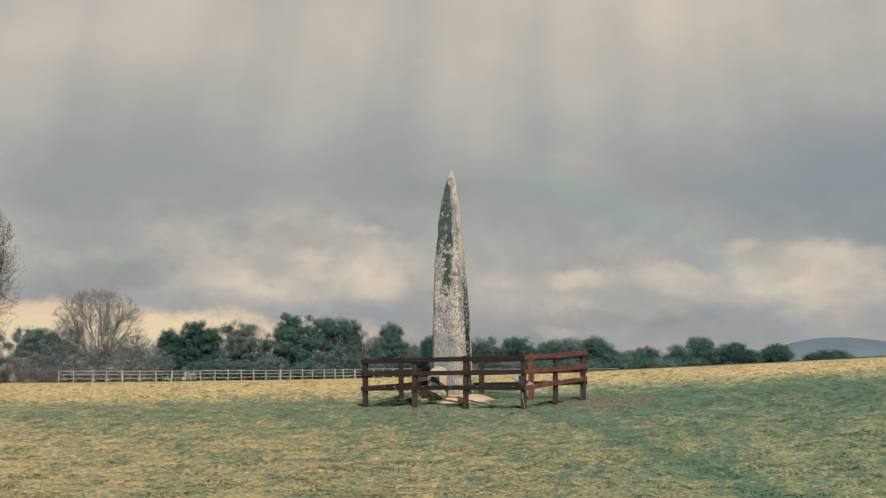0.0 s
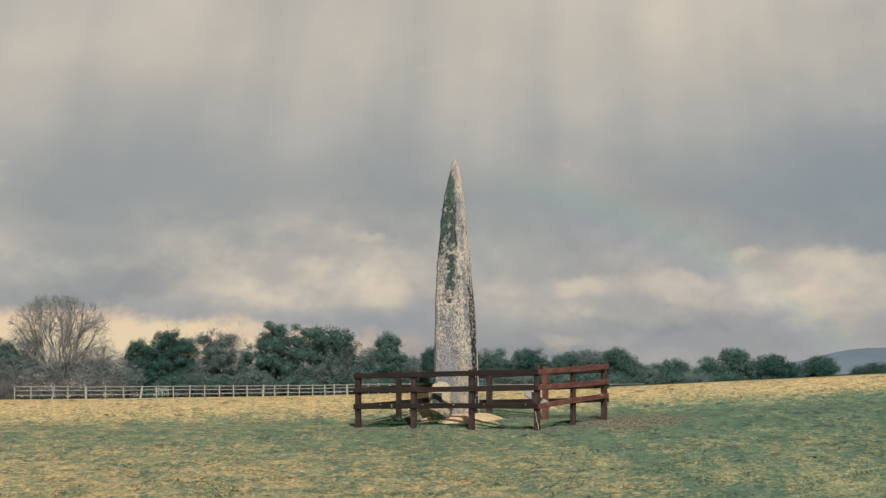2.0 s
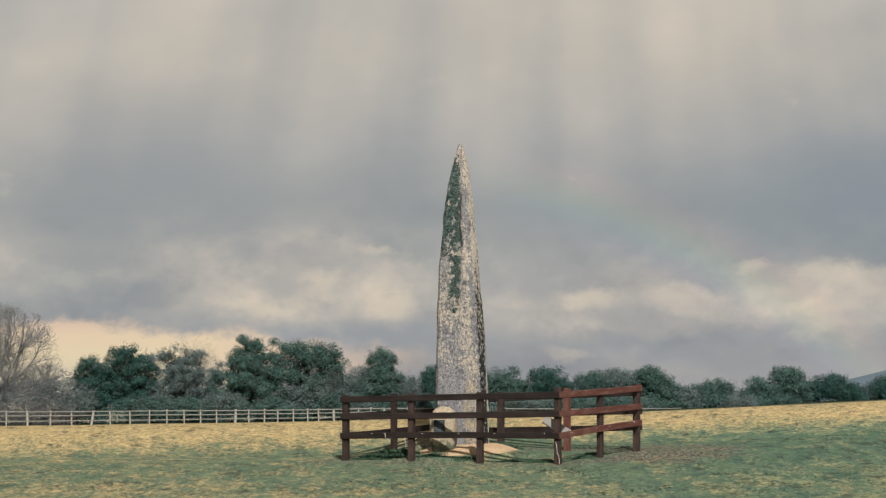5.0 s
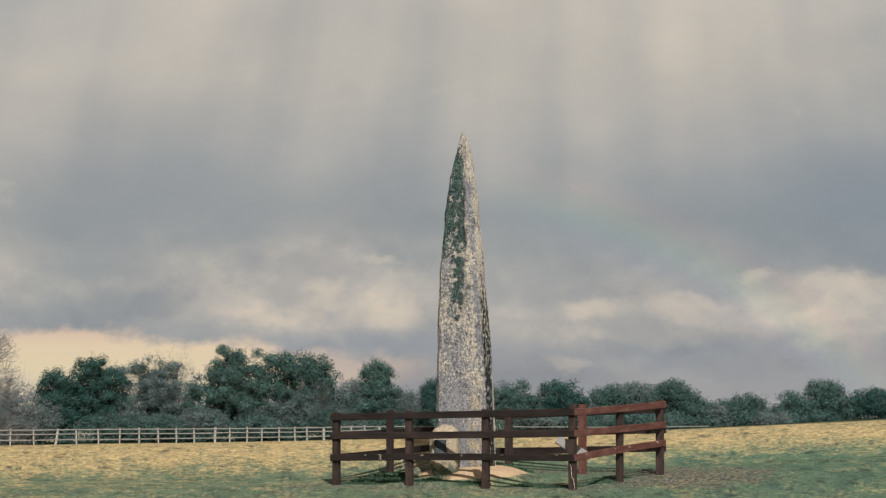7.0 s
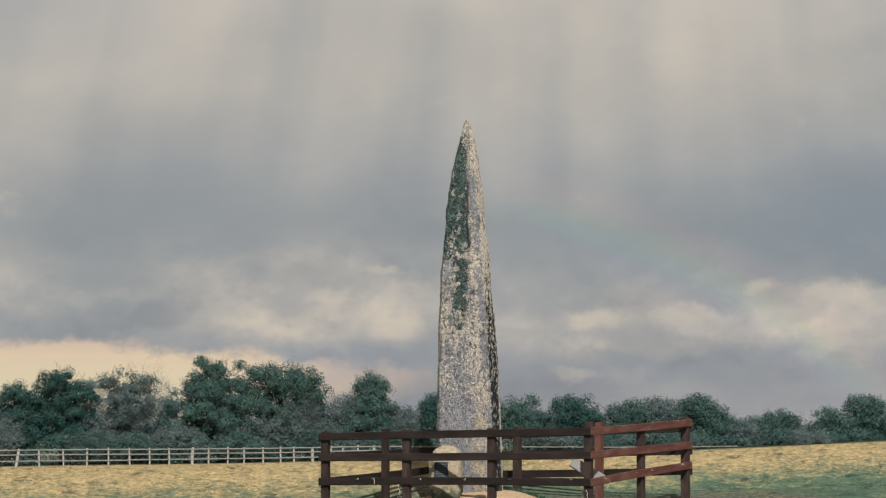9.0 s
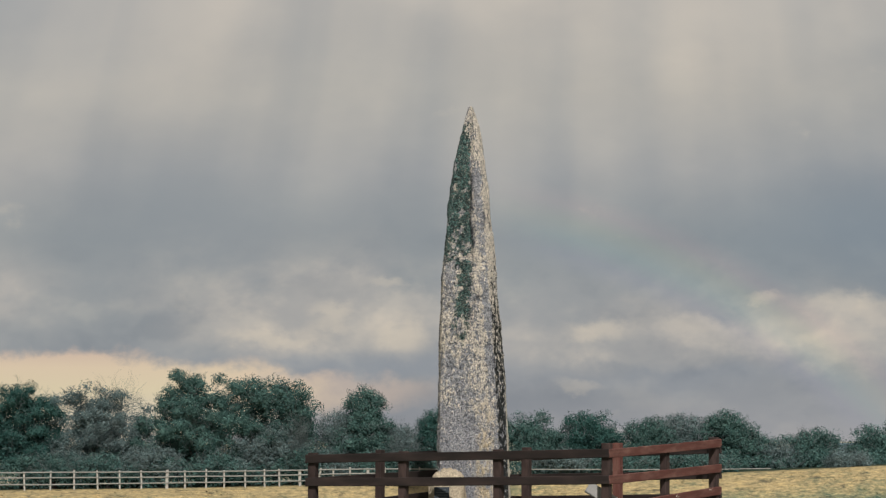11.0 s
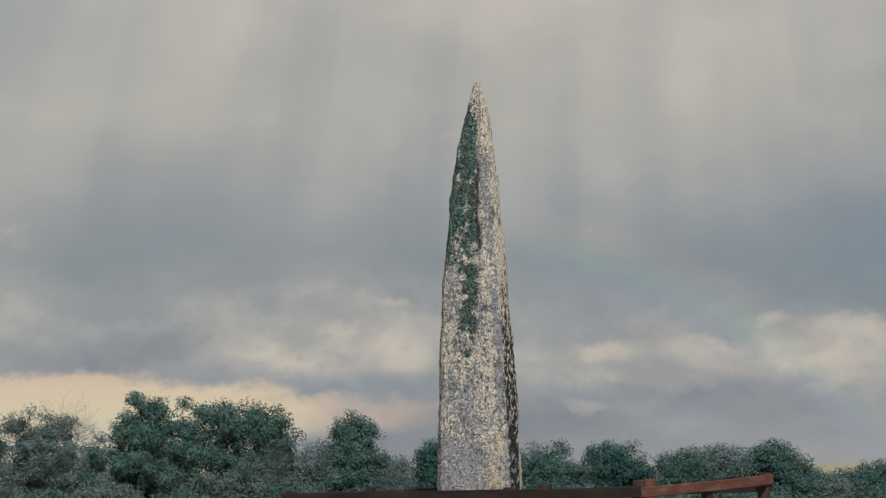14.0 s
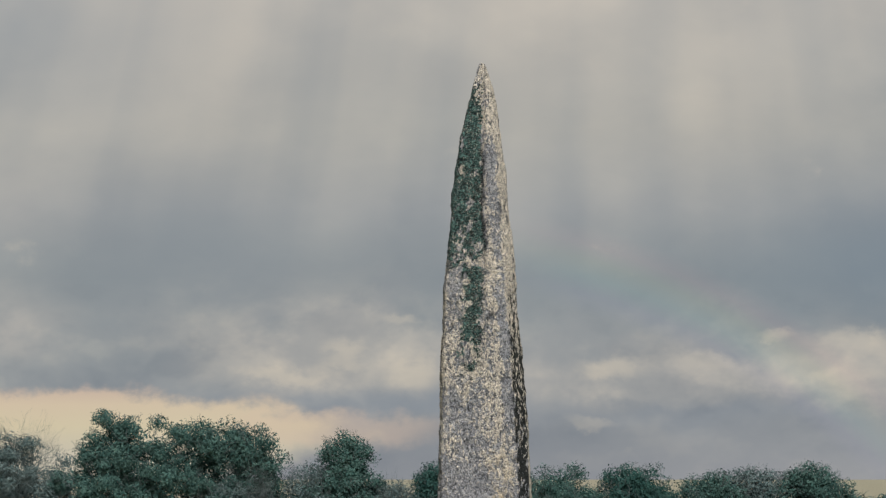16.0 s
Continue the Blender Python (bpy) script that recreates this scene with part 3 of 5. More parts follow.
MAT = dict(
    ground=material("pasture", build_ground, 0.95, 0.1), tuft=material("grass_blade", build_tuft, 0.8, 0.15),
    stone=material("lichened_granite", build_stone, 0.9, 0.25), boulder=material("weathered_boulder", build_boulder, 0.9, 0.25),
    faded=material("faded_brown_stain", build_faded_stain, 0.75, 0.25),
    shaded_stain=material("shaded_brown_stain", build_shaded_stain, 0.7, 0.3), red=material("sunlit_red_stain", build_sunlit_stain, 0.65, 0.35), paint=material("white_fence_paint", build_paint, 0.8, 0.2), rail=material("weathered_white_rail", build_grey_rail, 0.85, 0.2),
    ivy=material("ivy_leaf", build_leaf((0.026, 0.066, 0.062), (0.088, 0.158, 0.140)), 0.9, 0.06),
    laurel=material("dark_leaf", build_leaf((0.017, 0.052, 0.050), (0.050, 0.110, 0.097)), 0.9, 0.06),
    sallow=material("grey_leaf", build_leaf((0.056, 0.095, 0.100), (0.150, 0.200, 0.200)), 0.9, 0.06),
    scrub=material("teal_scrub_leaf", build_leaf((0.030, 0.074, 0.070), (0.088, 0.155, 0.143)), 0.9, 0.06),
    withered=material("withered_leaf", build_leaf((0.07, 0.058, 0.05), (0.17, 0.14, 0.115)), 0.85, 0.15),
    # rank grass, darkened so that clumps by the rails pass for shadow
    rank=material("rank_and_shade_grass", build_leaf((0.020, 0.052, 0.036), (0.070, 0.130, 0.080)), 0.7, 0.2),
    bark=material("dark_bark", build_bark((0.045, 0.042, 0.040), (0.12, 0.11, 0.10)), 0.9, 0.15),
    limb=material("grey_bark", build_bark((0.120, 0.130, 0.138), (0.275, 0.285, 0.295)), 0.9, 0.15),
    twig=material("pale_twig", build_bark((0.055, 0.082, 0.086), (0.18, 0.215, 0.215)), 0.9, 0.15),
    earth=material("bare_earth", build_earth, 0.95, 0.1), slate=material("slate_plaque", build_slate, 0.6, 0.3),
    hill=material("distant_hill", build_hill, 1.0, 0.0), pale=material("weathered_pale_board", build_pale, 0.7, 0.3),
    wool=material("raw_wool", build_wool, 0.95, 0.1), faint=material("faint_lettering", build_faint, 0.6, 0.3),
    pebble=material("field_stone", build_pebble, 0.9, 0.2),
)

# ---- ground --------------------------------------------------------------
def axis(lo, hi, step, reach):
    inner = list(np.arange(lo, hi + step / 2, step))
    out, d = [], step
    p = hi
    while p < reach:
        d *= 1.28
        p += d
        out.append(p)
    low, d, p = [], step, lo
    while p > -reach:
        d *= 1.28
        p -= d
        low.append(p)
    return low[::-1] + inner + out


gx, gy = axis(-20, 22, 0.3, 3500), axis(-40, 22, 0.3, 3500)
verts = [(x, y, lie(x, y)) for y in gy for x in gx]
nx = len(gx)
faces = [(j * nx + i, j * nx + i + 1, (j + 1) * nx + i + 1, (j + 1) * nx + i) for j in range(len(gy) - 1) for i in range(nx - 1)]
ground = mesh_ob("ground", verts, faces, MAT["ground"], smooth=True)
tagged(ground, "winter pasture, green turf with straw-coloured patches", "field", kind="structure")

# ---- the standing stone --------------------------------------------------
# height, left edge, right edge (metres from the foot's middle)
OUTLINE = [(-0.04, -0.616, 0.640), (0.32, -0.606, 0.629), (1.46, -0.600, 0.588), (2.27, -0.595, 0.549), (3.05, -0.579, 0.491),
           (3.83, -0.559, 0.418), (4.21, -0.544, 0.392), (4.61, -0.499, 0.365), (5.00, -0.449, 0.324), (5.39, -0.430, 0.283),
           (5.79, -0.375, 0.242), (6.18, -0.321, 0.189), (6.47, -0.252, 0.157), (6.76, -0.177, 0.108), (6.95, -0.130, 0.045),
           (7.10, -0.093, -0.010)]


def edges_at(z):
    for (z0, l0, r0), (z1, l1, r1) in zip(OUTLINE, OUTLINE[1:]):
        if z <= z1:
            k = (z - z0) / (z1 - z0)
            return l0 + (l1 - l0) * k, r0 + (r1 - r0) * k
    return OUTLINE[-1][1:]


def standing_stone():
    # four faces: a broad western one, a narrow eastern one turned from it, and the two behind
    plan = [(-1.0, -0.05), (-0.92, -0.46), (0.10, -0.80), (0.70, -0.70), (1.0, -0.28), (0.80, 0.55), (-0.10, 0.86), (-0.82, 0.66)]
    around, rings, bottom = 180, 400, -0.25
    ring = []
    for i in range(around):
        s = i / around * len(plan)
        a, b = plan[int(s) % len(plan)], plan[(int(s) + 1) % len(plan)]
        k = s - int(s)
        ring.append(Vector((a[0] + (b[0] - a[0]) * k, a[1] + (b[1] - a[1]) * k, 0)))
    for _ in range(7):
        ring = [(ring[i - 1] + 2 * ring[i] + ring[(i + 1) % around]) / 4 for i in range(around)]
    wide = max(abs(p.x) for p in ring)
    vs, fs = [], []
    for j in range(rings + 1):
        z = bottom + (7.10 - bottom) * j / rings
        l, r = edges_at(max(z, -0.04))
        mid, half = (l + r) / 2, (r - l) / 2 / wide
        deep = min(0.52, half * 1.05 + 0.02) / 1.0
        for i, p in enumerate(ring):
            q = Vector((mid + p.x * half, p.y * deep, z))
            n = Vector((p.x, p.y, 0)).normalized()
            fade = min(1.0, half / 0.25)
            # a shallow groove runs up the crease between the faces
            groove = math.exp(-((p.x - 0.12 - 0.05 * math.sin(z * 1.3)) / 0.065) ** 2) if p.y < 0 else 0
            d = -0.06 * groove * smooth01(2.6, 3.6, z)
            d += 0.016 * noise.noise(q * 1.7) + 0.013 * noise.noise(q * 4.5) + 0.010 * noise.noise(q * 10) + 0.011 * noise.noise(q * 21) + 0.008 * noise.noise(q * 38)
            vs.append(q + n * d * fade)
    for j in range(rings):
        for i in range(around):
            k = (i + 1) % around
            fs.append((j * around + i, j * around + k, (j + 1) * around + k, (j + 1) * around + i))
    top = len(vs)
    vs.append(Vector((-0.052, 0, 7.127)))
    for i in range(around):
        fs.append((rings * around + i, rings * around + (i + 1) % around, top))
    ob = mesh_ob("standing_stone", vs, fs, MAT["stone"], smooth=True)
    return tagged(ob, "tall tapering grey granite standing stone with cream lichen and moss", "standing stone")


standing_stone()


def earth_mound():
    vs, fs = [], []
    n, rings = 48, 9
    vs.append(Vector((0.1, -0.1, lie(0.1, -0.1) + 0.12)))
    for j in range(1, rings + 1):
        for i in range(n):
            a = i / n * TAU
            r = (1.02 + 0.20 * noise.noise((math.cos(a) * 1.3, math.sin(a) * 1.3, 2))) * j / rings
            x, y = 0.12 + r * 1.15 * math.cos(a), -0.22 + r * math.sin(a)
            k = j / rings
            z = lie(x, y) + 0.12 * (1 - k ** 2.4) - 0.012 * k + 0.02 * noise.noise((x * 5, y * 5, 1)) * (1 - k)
            vs.append(Vector((x, y, z)))
    for i in range(n):
        fs.append((0, 1 + i, 1 + (i + 1) % n))
    for j in range(rings - 1):
        for i in range(n):
            a, b = 1 + j * n + i, 1 + j * n + (i + 1) % n
            fs.append((a, a + n, b + n, b))
    return tagged(mesh_ob("earth_mound", vs, fs, MAT["earth"], smooth=True), "low mound of bare sandy earth round the stone's foot", "mound")


earth_mound()


def rock(name, material_, sx, sy, sz, seed, sub=4, rough=0.22):
    bm = bmesh.new()
    bmesh.ops.create_icosphere(bm, subdivisions=sub, radius=1.0)
    for v in bm.verts:
        c = v.co.copy()
        m = max(abs(c.x), abs(c.y), abs(c.z))
        c = c.lerp(c / m, 0.35)
        d = 1 + rough * noise.noise(c * 1.4 + Vector((seed, 0, 0))) + rough * 0.5 * noise.noise(c * 3.5 + Vector((0, seed, 0))) + 0.04 * noise.noise(c * 9)
        v.co = Vector((c.x * sx, c.y * sy, (c.z + 0.85) * sz)) * d
    return part(name, bm, material_, None, smooth=True)


marker = rock("marker_stone", MAT["boulder"], 0.315, 0.22, 0.545, 3.3, rough=0.12)
MARK = Vector((-0.43, -0.74, lie(-0.43, -0.74)))
marker.matrix_world = Matrix.Translation(MARK)
tagged(marker, "small rounded boulder carrying a dark slate plaque", "boulder")
bm = bmesh.new()
bmesh.ops.create_cube(bm, size=1.0)
bmesh.ops.scale(bm, vec=(0.25, 0.06, 0.31), verts=bm.verts)
bmesh.ops.bevel(bm, geom=list(bm.edges), offset=0.006, segments=2, affect="EDGES")
plaque = part("plaque", bm, MAT["slate"], marker, "dark slate plaque with faint lines of writing")
plaque.matrix_local = pose(-0.095, -0.225, 0.575, -4, 0, 0)
for i, wide in enumerate((0.13, 0.19, 0.20, 0.17, 0.19, 0.11)):
    bm = bmesh.new()
    bmesh.ops.create_cube(bm, size=1.0)
    bmesh.ops.scale(bm, vec=(wide, 0.004, 0.014), verts=bm.verts)
    line = part("writing", bm, MAT["faint"], plaque)
    line.matrix_local = pose(0, -0.0312, 0.105 - i * 0.042)

# ---- the timber enclosure ------------------------------------------------
CORNER, LEFT, RIGHT = Vector((2.143, -3.20, 0)), Vector((-2.672, -0.25, 0)), Vector((4.008, -0.10, 0))
ALONG, DEEP = (LEFT - CORNER).normalized(), (RIGHT - CORNER).normalized()   # along the front, and away from it
LONG, WIDE = (LEFT - CORNER).length, (RIGHT - CORNER).length
enclosure = tagged(new("timber_fence"), "red-brown stained post-and-rail timber fence enclosing the stone", "fence")


def spot(i, j):
    """The ground at i of the way along the front and j of the way to the back."""
    p = CORNER + ALONG * (LONG * i) + DEEP * (WIDE * j)
    return Vector((p.x, p.y, lie(p.x, p.y)))


def fence_post(p, seed, tall, lean=0.0, turn=0.0, wood="shaded_stain"):
    bm = board(tall + 0.18, 0.150, 0.110, bevel=0.009, cuts=5, bow=0.008, seed=seed)
    ob = part("post", bm, MAT[wood], enclosure)
    ob.matrix_world = Matrix.Translation((p.x, p.y, p.z - 0.18)) @ pose(0, 0, 0, 0, 0, turn) @ pose(0, 0, 0, lean, -90, 0)
    return ob


# way along, way back, height over the ground, timber (red: the sunlit copy)
POSTS = [(0, 0, 1.72, "faded"), (0.362, 0, 1.61, "faded"), (0.684, 0, 1.53, "faded"), (1, 0, 1.50, "faded"),
         (1, 0.58, 1.41, "faded"), (1, 1.15, 1.18, "faded"), (0.644, 1, 1.35, "faded"), (0.327, 1, 1.45, "red"),
         (0, 1, 1.55, "faded"), (0, 0.531, 1.57, "faded")]
front_turn = math.degrees(math.atan2(-ALONG.y, -ALONG.x))
for k, (i, j, tall, wood) in enumerate(POSTS):
    fence_post(spot(i, j), 20 + k, tall, random.uniform(-1.2, 1.2), front_turn if j in (0, 1, 1.15) else front_turn + 90, wood)

centre = CORNER + ALONG * (LONG / 2) + DEEP * (WIDE / 2)
RAILS = {(0, 0): (1.555, 1.130, 0.640), (1, 0): (1.398, 1.013, 0.564), (0, 1): (1.450, 1.030, 0.655), (1, 1.15): (1.04, 0.71, 0.35)}


def rail(p, q, high_p, high_q, seed, overlap=0.10, deep=0.142, wood="shaded_stain"):
    """A board nailed to the outer face of the posts, from post p to post q."""
    out = Vector((0, 0, 1)).cross(q - p).normalized()
    if out.dot(p - centre) < 0:
        out = -out
    off = out * 0.080
    a, b = p + off + Vector((0, 0, high_p)), q + off + Vector((0, 0, high_q))
    way_ = (b - a).normalized()
    a, b = a - way_ * overlap, b + way_ * overlap
    bm = board((b - a).length, deep, 0.046, bevel=0.009, cuts=9, bow=0.018, seed=seed)
    ob = part("rail", bm, MAT[wood], enclosure)
    x = (b - a).normalized()
    y = Vector((0, 0, 1)).cross(x).normalized()
    ob.matrix_world = Matrix.Translation(a) @ Matrix((x, y, x.cross(y))).transposed().to_4x4()


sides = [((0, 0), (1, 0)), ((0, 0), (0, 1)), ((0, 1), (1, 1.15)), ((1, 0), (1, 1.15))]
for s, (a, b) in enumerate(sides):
    # right side takes the sunlit copy, the other sides the shaded one
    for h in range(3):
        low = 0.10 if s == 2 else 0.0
        rail(spot(*a), spot(*b), RAILS[a][h] - low, RAILS[b][h] - low, 50 + 10 * s + h, wood="red" if s == 1 else "shaded_stain")

# a pale board leaning inside the corner
bm = board(0.66, 0.20, 0.02, bevel=0.004, cuts=2, bow=0.004, seed=4)
info = part("notice_board", bm, MAT["pale"], None)
tagged(info, "plain pale grey board leaning against the lower rail", "board")
info.matrix_world = Matrix.Translation((1.84, -2.80, 0.78)) @ pose(0, 0, 0, 0, 31, 6)

# ---- the white fence along the far side of the field ----------------------
paddock = tagged(new("paddock_fence"), "weathered white post-and-rail paddock fence along the field's edge", "fence")
FAR_Y = 6.0


def fence_high(x):
    """How high the top rail stands; it sinks into the turf towards the brow."""
    return 0.350 - 0.0085 * (x + 10.3) if x < -2.5 else 0.2485 * (1 - smooth01(-3.5, 6.5, x)) + 0.045


run, x = [], -12.6
while x < 0.9:
    run.append(x)
    x += 0.52 - 0.0305 * (max(x, -10.3) + 10.3) if x < -3.5 else 0.31
for i, x in enumerate(run):
    r = random.Random(i)
    x += r.uniform(-0.04, 0.04)
    thick = 0.050 if r.random() < 0.3 else 0.030
    bm = board((fence_high(x) + 0.02) * r.uniform(0.94, 1.04) + 0.06, thick, 0.036, bevel=0.003, cuts=1, bow=0.004, seed=i)
    ob = part("post", bm, MAT["paint"], paddock)
    ob.matrix_world = Matrix.Translation((x, FAR_Y, lie(x, FAR_Y) - 0.06)) @ pose(0, 0, 0, 0, -90 + (r.uniform(6, 13) if r.random() < 0.12 else r.uniform(-2, 2)), 0)


def paddock_rail(x0, x1, share, deep, seed):
    a, b = (Vector((x_, FAR_Y - 0.03, lie(x_, FAR_Y) + fence_high(x_) * share)) for x_ in (x0, x1))
    bm = board((b - a).length + 0.02, deep, 0.014, bevel=0.003, cuts=2, bow=0.006, seed=seed)
    ob = part("rail", bm, MAT["rail"], paddock)
    x = (b - a).normalized()
    y = Vector((0, 0, 1)).cross(x).normalized()
    ob.matrix_world = Matrix.Translation(a + Vector((0, 0, random.uniform(-0.005, 0.005)))) @ Matrix((x, y, x.cross(y))).transposed().to_4x4()


for share in (0.97, 0.68, 0.32):
    for i in range(0, len(run) - 3, 3):
        paddock_rail(run[i], run[i + 3], share, 0.021, i)
# past the stone only the top rail goes on along the brow
for i in range(4):
    paddock_rail(0.9 + 1.1 * i, 2.0 + 1.1 * i, 1.0, 0.017, 90 + i)

# ---- trees ---------------------------------------------------------------
def tube(vs, fs, p, q, r0, r1, sides_=4):
    d = (q - p)
    if d.length < 1e-5:
        return
    d = d.normalized()
    s = d.cross(Vector((0.3, 0.9, 0.2))).normalized()
    t = d.cross(s)
    base = len(vs)
    for c, r in ((p, r0), (q, r1)):
        for i in range(sides_):
            a = i / sides_ * TAU
            vs.append(c + (s * math.cos(a) + t * math.sin(a)) * r)
    for i in range(sides_):
        j = (i + 1) % sides_
        fs.append((base + i, base + j, base + sides_ + j, base + sides_ + i))


def grow(vs, fs, p, way_, length, r, depth, rnd, spread=0.55, lift=0.12, tips=None):
    """A limb that bends as it grows and forks into thinner ones."""
    n = 3
    for i in range(n):
        q = p + way_ * (length / n)
        tube(vs, fs, p, q, r, r * 0.86, 5 if depth > 3 else 3)
        r *= 0.86
        p = q
        way_ = (way_ + Vector((rnd.gauss(0, 0.13), rnd.gauss(0, 0.13), rnd.gauss(0, 0.10) + lift * 0.4))).normalized()
        if depth > 0 and (i > 0 or depth < 4):
            side = Vector((rnd.gauss(0, 1), rnd.gauss(0, 1), rnd.gauss(0, 0.6))).normalized()
            grow(vs, fs, p, (way_ + side * spread * 1.3).normalized(), length * rnd.uniform(0.55, 0.8), r * 0.62, depth - 1, rnd, spread, lift, tips)
    if depth > 0:
        for _ in range(2):
            side = Vector((rnd.gauss(0, 1), rnd.gauss(0, 1), rnd.gauss(0, 0.6))).normalized()
            grow(vs, fs, p, (way_ + side * spread).normalized(), length * rnd.uniform(0.6, 0.85), r * 0.75, depth - 1, rnd, spread, lift, tips)
    elif tips is not None:
        tips.append(p)


def leaves(vs, fs, c, n, spread, size, rnd):
    for _ in range(n):
        o = Vector((rnd.gauss(0, 1), rnd.gauss(0, 1), rnd.gauss(0, 1))).normalized() * (rnd.random() ** 0.45 * spread * 1.7)
        o = c + Vector((o.x, o.y, o.z * 0.8))
        face = (o - c).normalized() + Vector((rnd.gauss(0, 0.38), rnd.gauss(0, 0.38), rnd.gauss(0, 0.38) + 0.15))
        a = face.cross(Vector((rnd.gauss(0, 1), rnd.gauss(0, 1), rnd.gauss(0, 1)))).normalized()
        b = face.cross(a).normalized()
        s = size * rnd.uniform(0.6, 1.4)
        a, b = a * s * 1.25, b * s * 0.5
        k = len(vs)
        vs.extend((o - a + b, o - a * 0.7 - b, o + a))
        fs.append((k, k + 1, k + 2))


def leafy_tree(name, label, x, y, lobes, leaf, count=9000, size=0.0165, seed=0, sparse=0.0, twigs=40, category="tree", spray="twig"):
    """A trunk with limbs into each lobe of the crown; a lobe is (dx, height, half width, half height) in metres."""
    rnd = random.Random(seed)
    tree = tagged(new(name), label, category)
    base = Vector((x, y, lie(x, y) - 0.05))
    vs, fs, tv, tf, lv, lf = [], [], [], [], [], []
    top = max(l[1] for l in lobes)
    fork = Vector((x, y, base.z + top * 0.30))
    tube(vs, fs, base, fork, 0.066, 0.05, 8)
    area = sum(l[2] * l[3] for l in lobes)
    for dx_, hz, rx, rz in lobes:
        c = Vector((x + dx_, y, lie(x, y) + hz))
        tube(vs, fs, fork, (fork + c) / 2 + Vector((rnd.uniform(-.07, .07), rnd.uniform(-.07, .07), 0)), 0.04, 0.026, 6)
        tube(vs, fs, (fork + c) / 2, c, 0.026, 0.013, 5)
        share = rx * rz / area
        clumps = max(34, int(230 * share))
        per = int(4.3 * count * share / clumps)
        ry = min(rx, 0.5)
        for i in range(clumps):
            d = Vector((rnd.gauss(0, 1), rnd.gauss(0, 1), rnd.gauss(0, 1))).normalized()
            k = (0.05 + 1.0 * rnd.random() ** 0.5) * (1 + 0.16 * noise.noise(d * 2.1 + Vector((seed, i * 0.01, 0))))
            p = c + Vector((d.x * rx * k, d.y * ry * k, d.z * rz * k))
            tube(tv, tf, c.lerp(p, 0.2), p, 0.008, 0.0026, 3)
            leaves(lv, lf, p, int(per * rnd.uniform(0.5, 1.5)), 0.079 + 0.033 * rnd.random(), size, rnd)
        if not sparse:      # the dense heart of the crown
            for i in range(clumps // 2):
                d = Vector((rnd.gauss(0, 1), rnd.gauss(0, 1), rnd.gauss(0, 1))).normalized() * rnd.random() ** 0.4 * 0.72
                leaves(lv, lf, c + Vector((d.x * rx, d.y * ry, d.z * rz)), 26, 0.10, size * 1.5, rnd)
        for i in range(int(twigs * share)):
            a = rnd.uniform(0.15, math.pi - 0.15)
            p = c + Vector((math.cos(a) * rx * 0.8, rnd.uniform(-.2, .2), math.sin(a) * rz * 0.85))
            d = Vector((math.cos(a) * 0.8 + rnd.gauss(0, .45), rnd.gauss(0, .3), 0.7)).normalized()
            grow(tv, tf, p, d, rnd.uniform(0.033, 0.112), 0.004, 1, rnd, 1.0)
        for i in range(int((50 + twigs * 0.8) * share) + 12):     # pale spray showing through the leaves
            d = Vector((rnd.gauss(0, 1), -abs(rnd.gauss(0, 1)), rnd.gauss(0, 0.9))).normalized()
            p = c + Vector((d.x * rx, d.y * ry, d.z * rz)) * rnd.uniform(0.75, 1.0)
            way_ = Vector((d.x * 0.7 + rnd.gauss(0, 0.4), -0.5, 0.6 + rnd.gauss(0, 0.3))).normalized()
            grow(tv, tf, p, way_, rnd.uniform(0.053, 0.132), 0.0043, 1, rnd, 0.9)
    mesh_ob("trunk", vs, fs, MAT["bark"], tree)
    tagged(mesh_ob("twigwork", tv, tf, MAT[spray], tree), kind="stuff")
    tagged(mesh_ob("crown", lv, lf, MAT[leaf], tree), kind="stuff")
    return tree


def bare_tree(name, label, x, y, tall, wide, seed, depth=6, stems=4, bark="twig", thick=0.033, leaf=None, category="tree", lean=(0, 0)):
    rnd = random.Random(seed)
    tree = tagged(new(name), label, category)
    vs, fs, tips = [], [], []
    base = Vector((x, y, lie(x, y) - 0.05))
    for i in range(stems):
        a = i / stems * TAU + rnd.uniform(0, 1)
        d = Vector((math.cos(a) * wide / tall * 0.9 + lean[0], math.sin(a) * 0.35 + lean[1], 1)).normalized()
        grow(vs, fs, base + Vector((math.cos(a) * 0.04, 0.03 * math.sin(a), 0)), d, tall * 0.27, thick, depth, rnd, 0.85, 0.02, tips)
    pts = np.array([tuple(p) for p in vs])
    high = np.percentile(pts[:, 2], 99.7) - base.z
    half = np.percentile(np.abs(pts[:, 0] - x), 99)
    pts[:, 2] = base.z + (pts[:, 2] - base.z) * tall / high
    pts[:, 0] = x + (pts[:, 0] - x) * wide / half
    tagged(mesh_ob("branchwork", [tuple(p) for p in pts], fs, MAT[bark], tree), kind="stuff")
    if leaf:
        lv, lf = [], []
        for p in tips:
            q = Vector((x + (p.x - x) * wide / half, p.y, base.z + (p.z - base.z) * tall / high))
            if rnd.random() < 0.75:
                leaves(lv, lf, q, 3, 0.033, 0.0185, rnd)
        tagged(mesh_ob("foliage", lv, lf, MAT[leaf], tree), kind="stuff")
    return tree


